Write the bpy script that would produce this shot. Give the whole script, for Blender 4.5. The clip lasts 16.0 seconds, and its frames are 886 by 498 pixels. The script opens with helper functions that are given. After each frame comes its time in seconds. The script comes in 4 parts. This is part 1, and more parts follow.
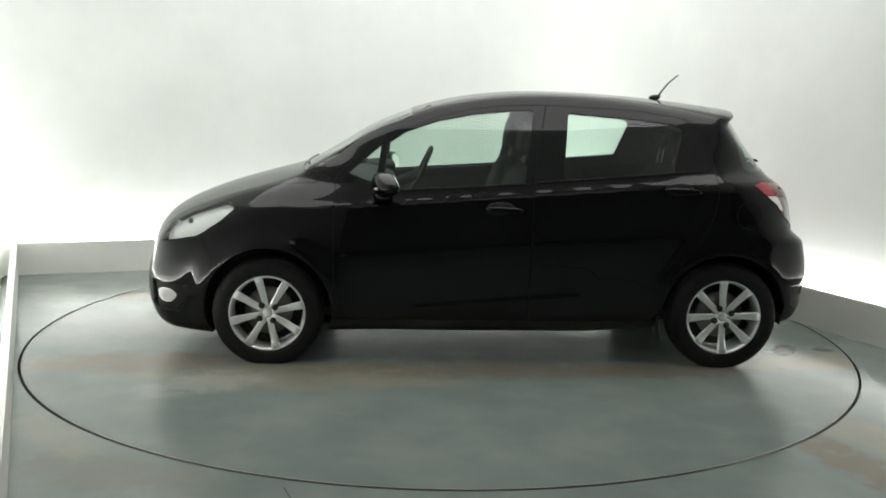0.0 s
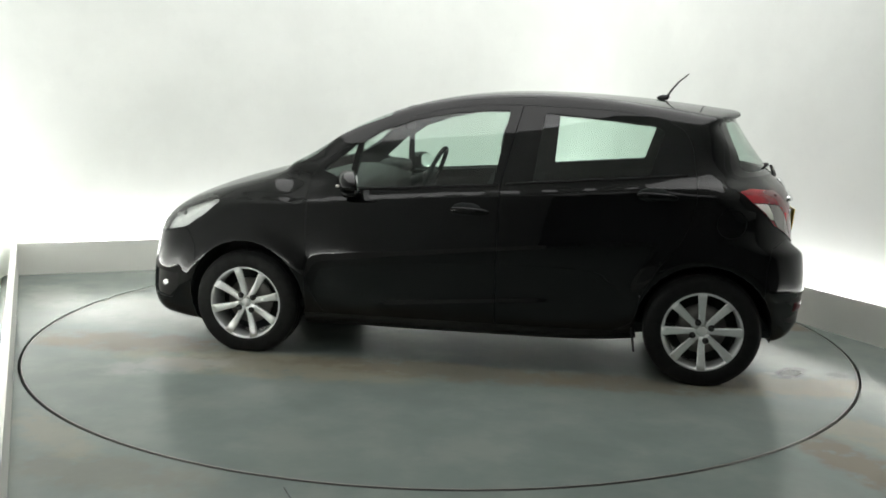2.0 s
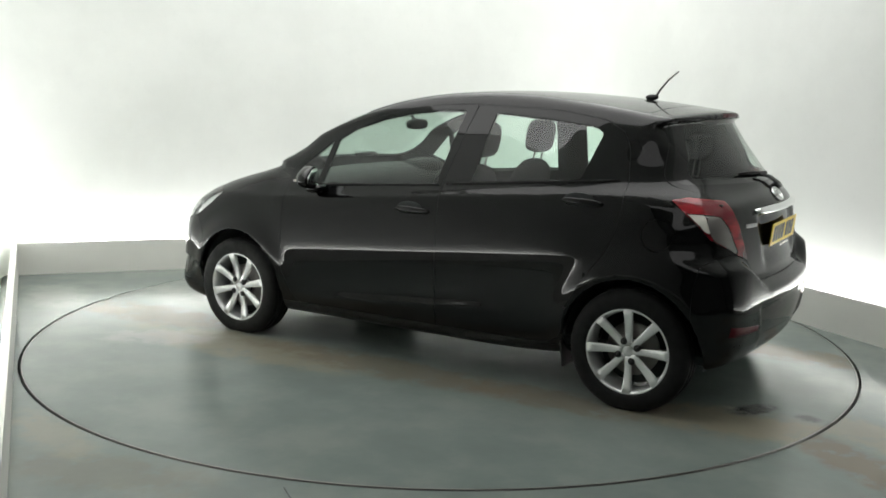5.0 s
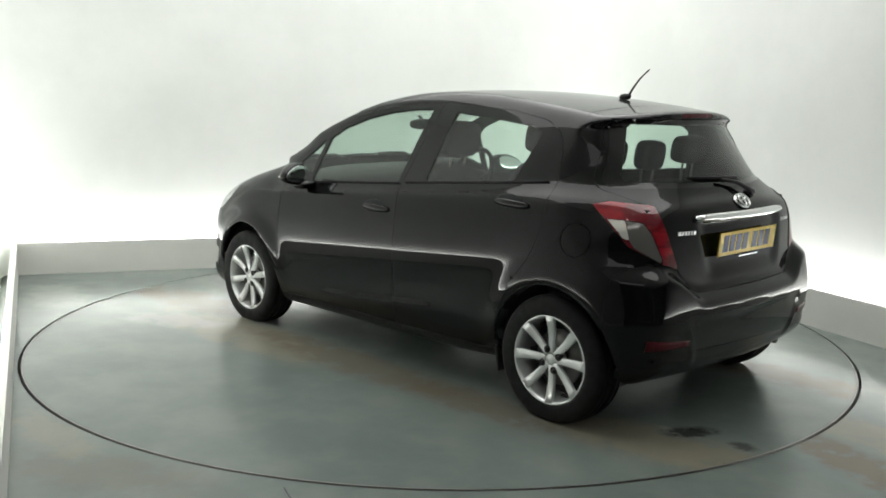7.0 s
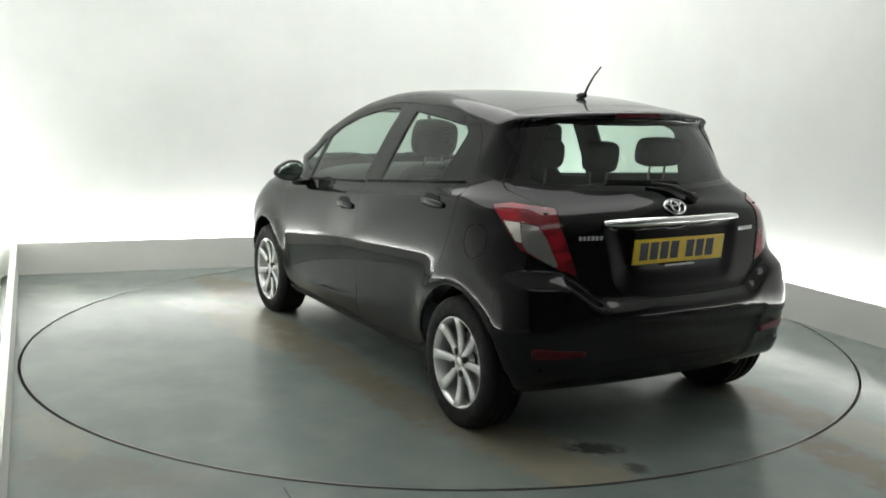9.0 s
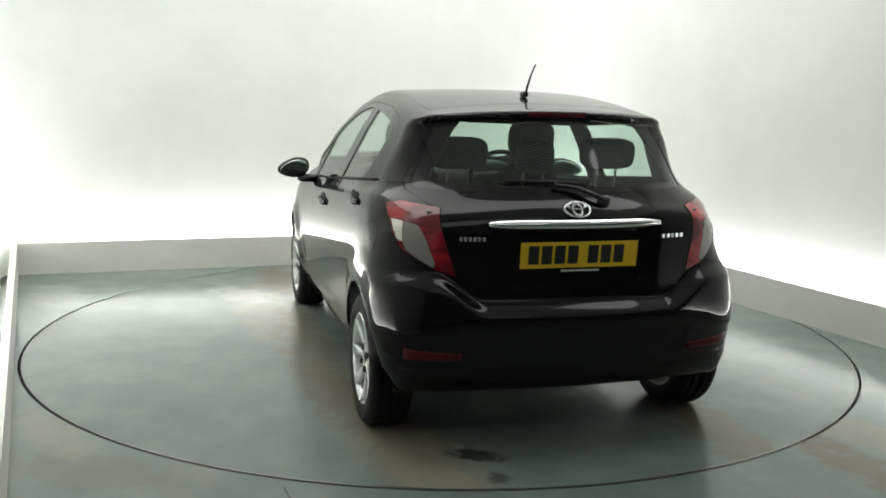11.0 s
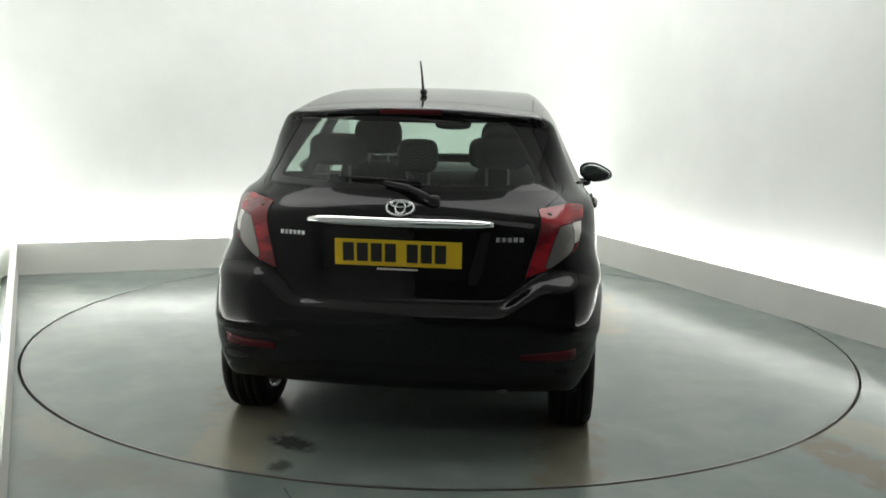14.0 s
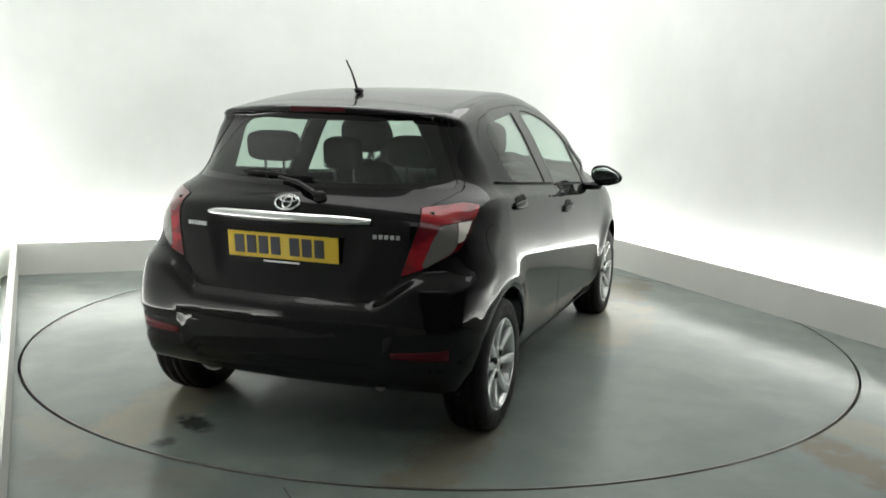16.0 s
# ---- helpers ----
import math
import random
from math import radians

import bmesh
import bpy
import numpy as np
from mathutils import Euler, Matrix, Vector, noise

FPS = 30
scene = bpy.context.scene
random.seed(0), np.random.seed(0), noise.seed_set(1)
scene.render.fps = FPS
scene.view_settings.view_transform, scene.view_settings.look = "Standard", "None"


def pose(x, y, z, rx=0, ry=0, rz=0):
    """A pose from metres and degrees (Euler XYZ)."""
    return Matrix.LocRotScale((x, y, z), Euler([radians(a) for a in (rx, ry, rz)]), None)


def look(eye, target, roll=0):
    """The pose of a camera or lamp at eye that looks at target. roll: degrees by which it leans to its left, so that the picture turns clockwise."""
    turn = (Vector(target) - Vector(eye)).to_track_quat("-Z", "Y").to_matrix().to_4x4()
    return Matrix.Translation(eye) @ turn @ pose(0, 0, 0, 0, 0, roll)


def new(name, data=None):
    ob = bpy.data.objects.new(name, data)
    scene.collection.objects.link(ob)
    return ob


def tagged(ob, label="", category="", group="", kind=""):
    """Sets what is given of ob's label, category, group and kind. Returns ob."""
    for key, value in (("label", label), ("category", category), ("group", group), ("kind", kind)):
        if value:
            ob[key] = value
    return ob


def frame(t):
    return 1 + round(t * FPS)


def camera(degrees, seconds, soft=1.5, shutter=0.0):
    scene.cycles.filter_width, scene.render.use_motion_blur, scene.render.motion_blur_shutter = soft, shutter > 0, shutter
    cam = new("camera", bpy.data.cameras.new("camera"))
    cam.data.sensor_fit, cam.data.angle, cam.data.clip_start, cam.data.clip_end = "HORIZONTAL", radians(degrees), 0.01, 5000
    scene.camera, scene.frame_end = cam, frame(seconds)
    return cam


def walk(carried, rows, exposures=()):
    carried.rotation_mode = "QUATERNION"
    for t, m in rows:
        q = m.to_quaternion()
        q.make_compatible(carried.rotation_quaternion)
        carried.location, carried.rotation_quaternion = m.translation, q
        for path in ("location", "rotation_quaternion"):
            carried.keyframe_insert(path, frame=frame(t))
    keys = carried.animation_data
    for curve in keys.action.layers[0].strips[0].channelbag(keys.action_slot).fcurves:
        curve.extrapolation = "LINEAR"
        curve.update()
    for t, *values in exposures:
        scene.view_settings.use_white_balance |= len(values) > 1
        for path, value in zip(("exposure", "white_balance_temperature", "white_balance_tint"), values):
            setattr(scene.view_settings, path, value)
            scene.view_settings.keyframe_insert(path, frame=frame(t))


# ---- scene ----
# ---------------------------------------------------------------- camera
EYE = Vector((0.0, -5.798, 1.4858))
PAN, TILT = radians(0.0353), radians(-9.4813)
AIM = EYE + Vector((math.sin(PAN) * math.cos(TILT), math.cos(PAN) * math.cos(TILT), math.sin(TILT)))
cam = camera(50.534, 16.0, soft=1.7)
walk(cam, [(0.0, look(EYE, AIM, 1.2952)), (16.0, look(EYE, AIM, 1.2952))], [(0.0, 0.0, 6500, 10), (16.0, 0.0, 6500, 10)])

# the turntable's turn, in degrees, second by second
YAW = [182.512, 175.84, 169.076, 162.23, 155.309, 148.324, 141.283, 134.196, 127.073,
       119.921, 112.75, 105.571, 98.391, 91.22, 84.067, 76.941, 69.853]

# ---------------------------------------------------------------- light
world = bpy.data.worlds.new("world")
scene.world = world
world.use_nodes = True
world.node_tree.nodes["Background"].inputs["Color"].default_value = (0.5, 0.55, 0.52, 1)
world.node_tree.nodes["Background"].inputs["Strength"].default_value = 0.02


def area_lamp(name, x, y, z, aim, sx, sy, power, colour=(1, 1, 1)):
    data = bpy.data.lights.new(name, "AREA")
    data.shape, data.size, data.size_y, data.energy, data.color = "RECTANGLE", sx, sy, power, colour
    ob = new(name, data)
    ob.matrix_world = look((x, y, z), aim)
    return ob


# ---------------------------------------------------------------- materials
def material(name, colour, rough=0.5, metal=0.0, coat=0.0, **more):
    m = bpy.data.materials.new(name)
    m.use_nodes = True
    b = m.node_tree.nodes["Principled BSDF"]
    b.inputs["Base Color"].default_value = (*colour, 1)
    b.inputs["Roughness"].default_value = rough
    b.inputs["Metallic"].default_value = metal
    b.inputs["Coat Weight"].default_value = coat
    b.inputs["Coat Roughness"].default_value = 0.03
    for key, value in more.items():
        b.inputs[key.replace("_", " ")].default_value = value
    return m


def nodes_of(m):
    t = m.node_tree
    return t, t.nodes["Principled BSDF"]


def grain(m, scale, depth, rough_lo=None, rough_hi=None, space="Object"):
    """Fine relief and an uneven gloss."""
    t, b = nodes_of(m)
    co = t.nodes.new("ShaderNodeTexCoord")
    n = t.nodes.new("ShaderNodeTexNoise")
    n.inputs["Scale"].default_value, n.inputs["Detail"].default_value = scale, 6
    t.links.new(co.outputs[space], n.inputs["Vector"])
    if depth:
        bump = t.nodes.new("ShaderNodeBump")
        bump.inputs["Strength"].default_value, bump.inputs["Distance"].default_value = 0.6, depth
        t.links.new(n.outputs["Fac"], bump.inputs["Height"])
        t.links.new(bump.outputs["Normal"], b.inputs["Normal"])
    if rough_lo is not None:
        r = t.nodes.new("ShaderNodeMapRange")
        r.inputs["From Min"].default_value, r.inputs["From Max"].default_value = 0.3, 0.7
        r.inputs["To Min"].default_value, r.inputs["To Max"].default_value = rough_lo, rough_hi
        n2 = t.nodes.new("ShaderNodeTexNoise")
        n2.inputs["Scale"].default_value, n2.inputs["Detail"].default_value = scale * 0.12, 5
        t.links.new(co.outputs[space], n2.inputs["Vector"])
        t.links.new(n2.outputs["Fac"], r.inputs["Value"])
        t.links.new(r.outputs["Result"], b.inputs["Roughness"])
    return m


def mixed(t, fac, a, b):
    n = t.nodes.new("ShaderNodeMix")
    n.data_type = "RGBA"
    for sock, v in ((n.inputs[0], fac), (n.inputs[6], a), (n.inputs[7], b)):
        if isinstance(v, bpy.types.NodeSocket):
            t.links.new(v, sock)
        else:
            sock.default_value = v if isinstance(v, float) else (*v, 1)
    return n.outputs[2]


def ramp(t, value, lo, hi, a=0.0, b=1.0):
    r = t.nodes.new("ShaderNodeMapRange")
    r.interpolation_type = "SMOOTHSTEP"
    for k, v in (("From Min", lo), ("From Max", hi), ("To Min", a), ("To Max", b)):
        r.inputs[k].default_value = v
    t.links.new(value, r.inputs["Value"])
    return r.outputs["Result"]


def noise_at(t, co, scale, detail=5.0, rough=0.55, shift=(0, 0, 0), stretch=(1, 1, 1)):
    mp = t.nodes.new("ShaderNodeMapping")
    mp.inputs["Location"].default_value, mp.inputs["Scale"].default_value = shift, stretch
    t.links.new(co, mp.inputs["Vector"])
    n = t.nodes.new("ShaderNodeTexNoise")
    n.inputs["Scale"].default_value, n.inputs["Detail"].default_value, n.inputs["Roughness"].default_value = scale, detail, rough
    t.links.new(mp.outputs["Vector"], n.inputs["Vector"])
    return n.outputs["Fac"]


def spot(t, co, x, y, rx, ry, turn=0.0):
    """An oval stain with a ragged edge: 1 inside, 0 outside."""
    mp = t.nodes.new("ShaderNodeMapping")
    mp.vector_type = "TEXTURE"
    mp.inputs["Location"].default_value = (x, y, 0)
    mp.inputs["Rotation"].default_value = (0, 0, turn)
    mp.inputs["Scale"].default_value = (rx * 1.5, ry * 1.5, 1)
    t.links.new(co, mp.inputs["Vector"])
    g = t.nodes.new("ShaderNodeTexGradient")
    g.gradient_type = "SPHERICAL"
    t.links.new(mp.outputs["Vector"], g.inputs["Vector"])
    k = t.nodes.new("ShaderNodeMath")
    k.operation, k.inputs[1].default_value, k.inputs[2].default_value = "MULTIPLY_ADD", 2.4, -0.55
    t.links.new(noise_at(t, co, 1.1 / ry, 6.0, 0.65, (x, y, 0)), k.inputs[0])
    f = t.nodes.new("ShaderNodeMath")
    f.operation = "MULTIPLY"
    t.links.new(g.outputs["Fac"], f.inputs[0])
    t.links.new(k.outputs[0], f.inputs[1])
    return ramp(t, f.outputs[0], 0.04, 0.42)


def epoxy(name, stains):
    """Grey-green floor paint: mottled, scuffed, patchily glossy, with brown tyre dirt."""
    m = material(name, (0.2, 0.22, 0.2), 0.16, Specular_IOR_Level=0.33)
    t, b = nodes_of(m)
    co = t.nodes.new("ShaderNodeTexCoord").outputs["Object"]
    big = noise_at(t, co, 0.8, 6.0, 0.6)
    mid = noise_at(t, co, 2.6, 4.0, 0.55, (5, 2, 0))
    fine = noise_at(t, co, 22.0, 8.0, 0.7)
    c = mixed(t, ramp(t, big, 0.35, 0.7), (0.160, 0.192, 0.178), (0.188, 0.219, 0.202))
    c = mixed(t, ramp(t, mid, 0.42, 0.70, 0.0, 0.7), c, (0.222, 0.246, 0.224))
    c = mixed(t, ramp(t, mid, 0.50, 0.22, 0.0, 0.5), c, (0.148, 0.174, 0.158))
    c = mixed(t, ramp(t, fine, 0.55, 0.85, 0.0, 0.3), c, (0.140, 0.152, 0.136))
    for x, y, rx, ry, turn, colour, weight in stains:
        f = t.nodes.new("ShaderNodeMath")
        f.operation = "MULTIPLY"
        t.links.new(spot(t, co, x, y, rx, ry, turn), f.inputs[0])
        f.inputs[1].default_value = weight
        c = mixed(t, f.outputs[0], c, colour)
    t.links.new(c, b.inputs["Base Color"])
    gloss = noise_at(t, co, 2.0, 5.0, 0.6, (3, 1, 0))
    t.links.new(ramp(t, gloss, 0.30, 0.75, 0.185, 0.24), b.inputs["Roughness"])
    bump = t.nodes.new("ShaderNodeBump")
    bump.inputs["Strength"].default_value, bump.inputs["Distance"].default_value = 0.45, 0.0045
    t.links.new(noise_at(t, co, 4.0, 5.0, 0.55), bump.inputs["Height"])
    t.links.new(bump.outputs["Normal"], b.inputs["Normal"])
    return m


BROWN, DARK, TAN, PALE = (0.17, 0.14, 0.095), (0.06, 0.065, 0.06), (0.28, 0.245, 0.175), (0.42, 0.42, 0.39)
TABLE_PAINT = epoxy("turntable_paint", [
    (1.95, 0.0, 0.55, 0.45, 0.2, PALE, 0.35), (1.7, 0.80, 0.65, 0.20, 0.05, BROWN, 0.75), (1.65, -0.85, 0.65, 0.20, -0.05, BROWN, 0.7),
    (0.75, 1.02, 0.8, 0.22, 0.0, TAN, 0.6), (0.7, -1.0, 0.7, 0.22, 0.0, TAN, 0.7), (-0.2, 0.88, 0.9, 0.16, 0.0, BROWN, 0.6),
    (-2.0, 0.66, 0.55, 0.20, 0.1, TAN, 0.75), (-1.95, -0.75, 0.6, 0.16, 0.0, BROWN, 0.7), (-1.15, 0.85, 0.5, 0.14, 0.0, BROWN, 0.6),
    (1.25, 1.15, 0.35, 0.16, 0.5, PALE, 0.4), (-2.02, 0.45, 0.10, 0.03, 0.0, PALE, 0.35),
    (-2.05, 0.41, 0.12, 0.06, 1.0, DARK, 1.0), (-2.30, 0.39, 0.06, 0.045, 0.0, DARK, 0.8)])
FLOOR_PAINT = epoxy("floor_paint", [
    (1.75, -2.1, 0.45, 0.13, -1.25, BROWN, 0.8), (1.95, -1.75, 0.5, 0.16, -1.1, TAN, 0.55),
    (-1.3, -2.35, 0.45, 0.16, -0.3, BROWN, 0.35), (-1.66, -1.95, 0.35, 0.10, -0.8, TAN, 0.4), (-2.75, 0.75, 0.4, 0.2, -1.1, PALE, 0.35)])


def wall_paint(name, colour, rough):
    m = material(name, colour, rough)
    t, b = nodes_of(m)
    co = t.nodes.new("ShaderNodeTexCoord").outputs["Object"]
    n = noise_at(t, co, 1.3, 6.0, 0.6)
    d = tuple(v * 0.94 for v in colour)
    c = mixed(t, ramp(t, n, 0.35, 0.65), d, colour)
    c = mixed(t, ramp(t, noise_at(t, co, 30.0, 4.0, 0.6), 0.55, 0.8, 0.0, 0.2), c, tuple(v * 0.85 for v in colour))
    t.links.new(c, b.inputs["Base Color"])
    return grain(m, 60, 0.0006)


WALL = wall_paint("white_wall_paint", (0.80, 0.82, 0.79), 0.6)
SKIRT = wall_paint("skirting_paint", (0.68, 0.68, 0.64), 0.45)
DIM = wall_paint("grey_wall_paint", (0.38, 0.385, 0.38), 0.8)
SEAM = material("dark_gap", (0.008, 0.013, 0.012), 0.7)
PAINT = material("black_car_paint", (0.004, 0.0042, 0.0044), 0.4, 0.0, 0.68, Specular_IOR_Level=0.02)

def dusty(m):
    """A thin film of dust and wash marks: the clear coat's gloss is uneven."""
    t, b = nodes_of(m)
    co = t.nodes.new("ShaderNodeTexCoord").outputs["Object"]
    n = noise_at(t, co, 3.0, 7.0, 0.65, (2, 5, 1))
    t.links.new(ramp(t, n, 0.35, 0.75, 0.0, 0.035), b.inputs["Coat Roughness"])
    t.links.new(mixed(t, ramp(t, noise_at(t, co, 45.0, 5.0, 0.6), 0.5, 0.8, 0.0, 0.5), (0.0026, 0.0029, 0.0030), (0.0050, 0.0054, 0.0054)), b.inputs["Base Color"])
    return m


dusty(PAINT)
PLASTIC = grain(material("black_plastic", (0.012, 0.012, 0.012), 0.42), 300, 0.0004, 0.38, 0.5)
GLOSS = material("gloss_black_trim", (0.006, 0.006, 0.006), 0.03)
RUBBER = grain(material("tyre_rubber", (0.008, 0.008, 0.008), 0.65, Specular_IOR_Level=0.2), 220, 0.0006, 0.5, 0.75)
ALLOY = grain(material("silver_alloy", (0.80, 0.81, 0.81), 0.24, 0.6), 160, 0.0, 0.20, 0.27)
STEEL = grain(material("brake_steel", (0.22, 0.21, 0.2), 0.4, 0.9), 120, 0.0003)
CHROME = material("chrome", (0.86, 0.87, 0.87), 0.07, 1.0)
FABRIC = grain(material("grey_seat_fabric", (0.013, 0.014, 0.015), 0.9), 70, 0.0)
TRIM = grain(material("interior_plastic", (0.012, 0.012, 0.013), 0.6, Specular_IOR_Level=0.3), 60, 0.0)
RED = material("red_lens", (0.27, 0.006, 0.016), 0.12, 0.0, 0.45)


def ribbed(m, dark, light):
    """Lens optics behind the cover: bands of deeper and paler red."""
    t, b = nodes_of(m)
    co = t.nodes.new("ShaderNodeTexCoord").outputs["Object"]
    n = noise_at(t, co, 9.0, 3.0, 0.5, (1, 3, 2), (0.4, 0.6, 1.8))
    t.links.new(mixed(t, ramp(t, n, 0.40, 0.60), dark, light), b.inputs["Base Color"])
    return m


ribbed(RED, (0.15, 0.004, 0.012), (0.40, 0.012, 0.022))
DARKRED = material("red_reflector", (0.085, 0.0025, 0.008), 0.35, 0.0, 0.12, Specular_IOR_Level=0.2)
CLEAR = material("clear_lens", (0.26, 0.24, 0.23), 0.12, 0.35, 1.0)
LAMPGLASS = grain(material("lamp_reflector", (0.80, 0.82, 0.81), 0.25, 0.45), 40, 0.004)
YELLOW = grain(material("yellow_plate", (0.86, 0.58, 0.02), 0.35), 200, 0.0)
INK = material("plate_ink", (0.01, 0.01, 0.01), 0.4)
AMBER = material("amber_lens", (0.75, 0.72, 0.66), 0.15, 0.0, 1.0)
MIRROR = material("mirror_glass", (0.75, 0.78, 0.77), 0.02, 1.0)


def pane_material(name, tint):
    """Tinted window glass: what passes is tinted, what glances off is mirrored."""
    m = bpy.data.materials.new(name)
    m.use_nodes = True
    t = m.node_tree
    t.nodes.remove(t.nodes["Principled BSDF"])
    out = t.nodes["Material Output"]
    a, g = t.nodes.new("ShaderNodeBsdfTransparent"), t.nodes.new("ShaderNodeBsdfGlossy")
    a.inputs["Color"].default_value = (*tint, 1)
    g.inputs["Roughness"].default_value = 0.02
    f, mx = t.nodes.new("ShaderNodeLayerWeight"), t.nodes.new("ShaderNodeMixShader")
    up, fac = t.nodes.new("ShaderNodeMath"), t.nodes.new("ShaderNodeMath")
    up.operation, up.inputs[1].default_value = "POWER", 5.0
    fac.operation, fac.inputs[1].default_value, fac.inputs[2].default_value = "MULTIPLY_ADD", 0.88, 0.075
    t.links.new(f.outputs["Facing"], up.inputs[0])
    t.links.new(up.outputs[0], fac.inputs[0])
    t.links.new(fac.outputs[0], mx.inputs[0])
    t.links.new(a.outputs[0], mx.inputs[1])
    t.links.new(g.outputs[0], mx.inputs[2])
    t.links.new(mx.outputs[0], out.inputs["Surface"])
    return m


GLASS = pane_material("window_glass", (0.76, 0.87, 0.81))
COVER = pane_material("lamp_cover", (0.93, 0.94, 0.93))


# ---------------------------------------------------------------- mesh helpers
def part(name, bm, mat, parent=None, label="", smooth=True):
    """Links a bmesh as one mesh object, under a thing or a part."""
    me = bpy.data.meshes.new(name)
    bm.normal_update()
    bm.to_mesh(me)
    bm.free()
    me.materials.append(mat)
    if smooth:
        for p in me.polygons:
            p.use_smooth = True
    ob = new(name, me)
    if parent is not None:
        ob.parent = parent
    return tagged(ob, label) if label else ob


def box(x0, x1, y0, y1, z0, z1, bevel=0.0, segs=2):
    bm = bmesh.new()
    bmesh.ops.create_cube(bm, size=1)
    for v in bm.verts:
        v.co = Vector(((x0 + x1) / 2 + v.co.x * (x1 - x0), (y0 + y1) / 2 + v.co.y * (y1 - y0), (z0 + z1) / 2 + v.co.z * (z1 - z0)))
    if bevel:
        bmesh.ops.bevel(bm, geom=bm.edges[:], offset=bevel, segments=segs, profile=0.6, affect="EDGES")
    return bm


def moved(bm, m):
    bmesh.ops.transform(bm, matrix=m, verts=bm.verts[:])
    return bm


def joined(*bms):
    """All the bmeshes as one."""
    out = bms[0]
    for b in bms[1:]:
        me = bpy.data.meshes.new("tmp")
        b.to_mesh(me)
        b.free()
        out.from_mesh(me)
        bpy.data.meshes.remove(me)
    return out


def lathe(profile, n=48, axis="y"):
    """A profile of (radius, along) turned round the axis."""
    bm = bmesh.new()
    rings = []
    for r, a in profile:
        ring = []
        for i in range(n):
            w = 2 * math.pi * i / n
            c, s = r * math.cos(w), r * math.sin(w)
            ring.append(bm.verts.new((c, a, s) if axis == "y" else (c, s, a)))
        rings.append(ring)
    for p, q in zip(rings, rings[1:]):
        for i in range(n):
            bm.faces.new((p[i], p[(i + 1) % n], q[(i + 1) % n], q[i]))
    bmesh.ops.recalc_face_normals(bm, faces=bm.faces[:])
    return bm


def tube(points, radius, n=10, radius_end=None):
    """A round bar along the points."""
    bm = bmesh.new()
    pts = [Vector(p) for p in points]
    rings = []
    for i, p in enumerate(pts):
        d = (pts[min(i + 1, len(pts) - 1)] - pts[max(i - 1, 0)]).normalized()
        a = d.orthogonal().normalized()
        if rings:
            a = (last - d * last.dot(d)).normalized()
        last, b = a, d.cross(a)
        r = radius + ((radius_end if radius_end is not None else radius) - radius) * i / (len(pts) - 1)
        rings.append([bm.verts.new(p + a * r * math.cos(2 * math.pi * k / n) + b * r * math.sin(2 * math.pi * k / n)) for k in range(n)])
    for p, q in zip(rings, rings[1:]):
        for k in range(n):
            bm.faces.new((p[k], p[(k + 1) % n], q[(k + 1) % n], q[k]))
    bm.faces.new(rings[0][::-1])
    bm.faces.new(rings[-1])
    bmesh.ops.recalc_face_normals(bm, faces=bm.faces[:])
    return bm


def blob(sx, sy, sz, power=3.0, n=20):
    """A rounded block: a ball of higher power."""
    bm = bmesh.new()
    bmesh.ops.create_cube(bm, size=2)
    bmesh.ops.subdivide_edges(bm, edges=bm.edges[:], cuts=n // 2, use_grid_fill=True)
    for v in bm.verts:
        c = v.co
        k = (abs(c.x) ** power + abs(c.y) ** power + abs(c.z) ** power) ** (1 / power)
        v.co = Vector((c.x / k * sx, c.y / k * sy, c.z / k * sz))
    return bm


def prism(outline, y0, y1, bevel=0.0):
    """An outline of (x, z), as thick as y0 to y1."""
    bm = bmesh.new()
    a = [bm.verts.new((x, y0, z)) for x, z in outline]
    b = [bm.verts.new((x, y1, z)) for x, z in outline]
    bm.faces.new(a)
    bm.faces.new(b[::-1])
    for i in range(len(a)):
        j = (i + 1) % len(a)
        bm.faces.new((a[i], b[i], b[j], a[j]))
    bmesh.ops.recalc_face_normals(bm, faces=bm.faces[:])
    if bevel:
        bmesh.ops.bevel(bm, geom=bm.edges[:], offset=bevel, segments=2, profile=0.6, affect="EDGES")
    return bm


# ---------------------------------------------------------------- the room
LEFT_A, LEFT_B = Vector((-3.311, 1.404, 0)), Vector((-0.55, -4.895, 0))
BACK_R = Vector((1.217, 2.953, 0))
RIGHT_B = Vector((4.6, -4.2, 0))
HIGH = 3.6


def slab(name, a, b, z0, z1, thick, mat, label, gap=0.0):
    """An upright slab along a to b; it is thick to the left of that way, gap off the line."""
    d = (b - a).normalized()
    n = Vector((-d.y, d.x, 0))
    bm = bmesh.new()
    over = d * (0.30 if gap else 0.0)
    lo = [a + n * gap - over, b + n * gap + over, b + n * (gap + thick) + over, a + n * (gap + thick) - over]
    low = [bm.verts.new((v.x, v.y, z0)) for v in lo]
    top = [bm.verts.new((v.x, v.y, z1)) for v in lo]
    bm.faces.new(low[::-1])
    bm.faces.new(top)
    for i in range(4):
        bm.faces.new((low[i], low[(i + 1) % 4], top[(i + 1) % 4], top[i]))
    bmesh.ops.recalc_face_normals(bm, faces=bm.faces[:])
    return tagged(part(name, bm, mat, None, label, False), kind="structure")


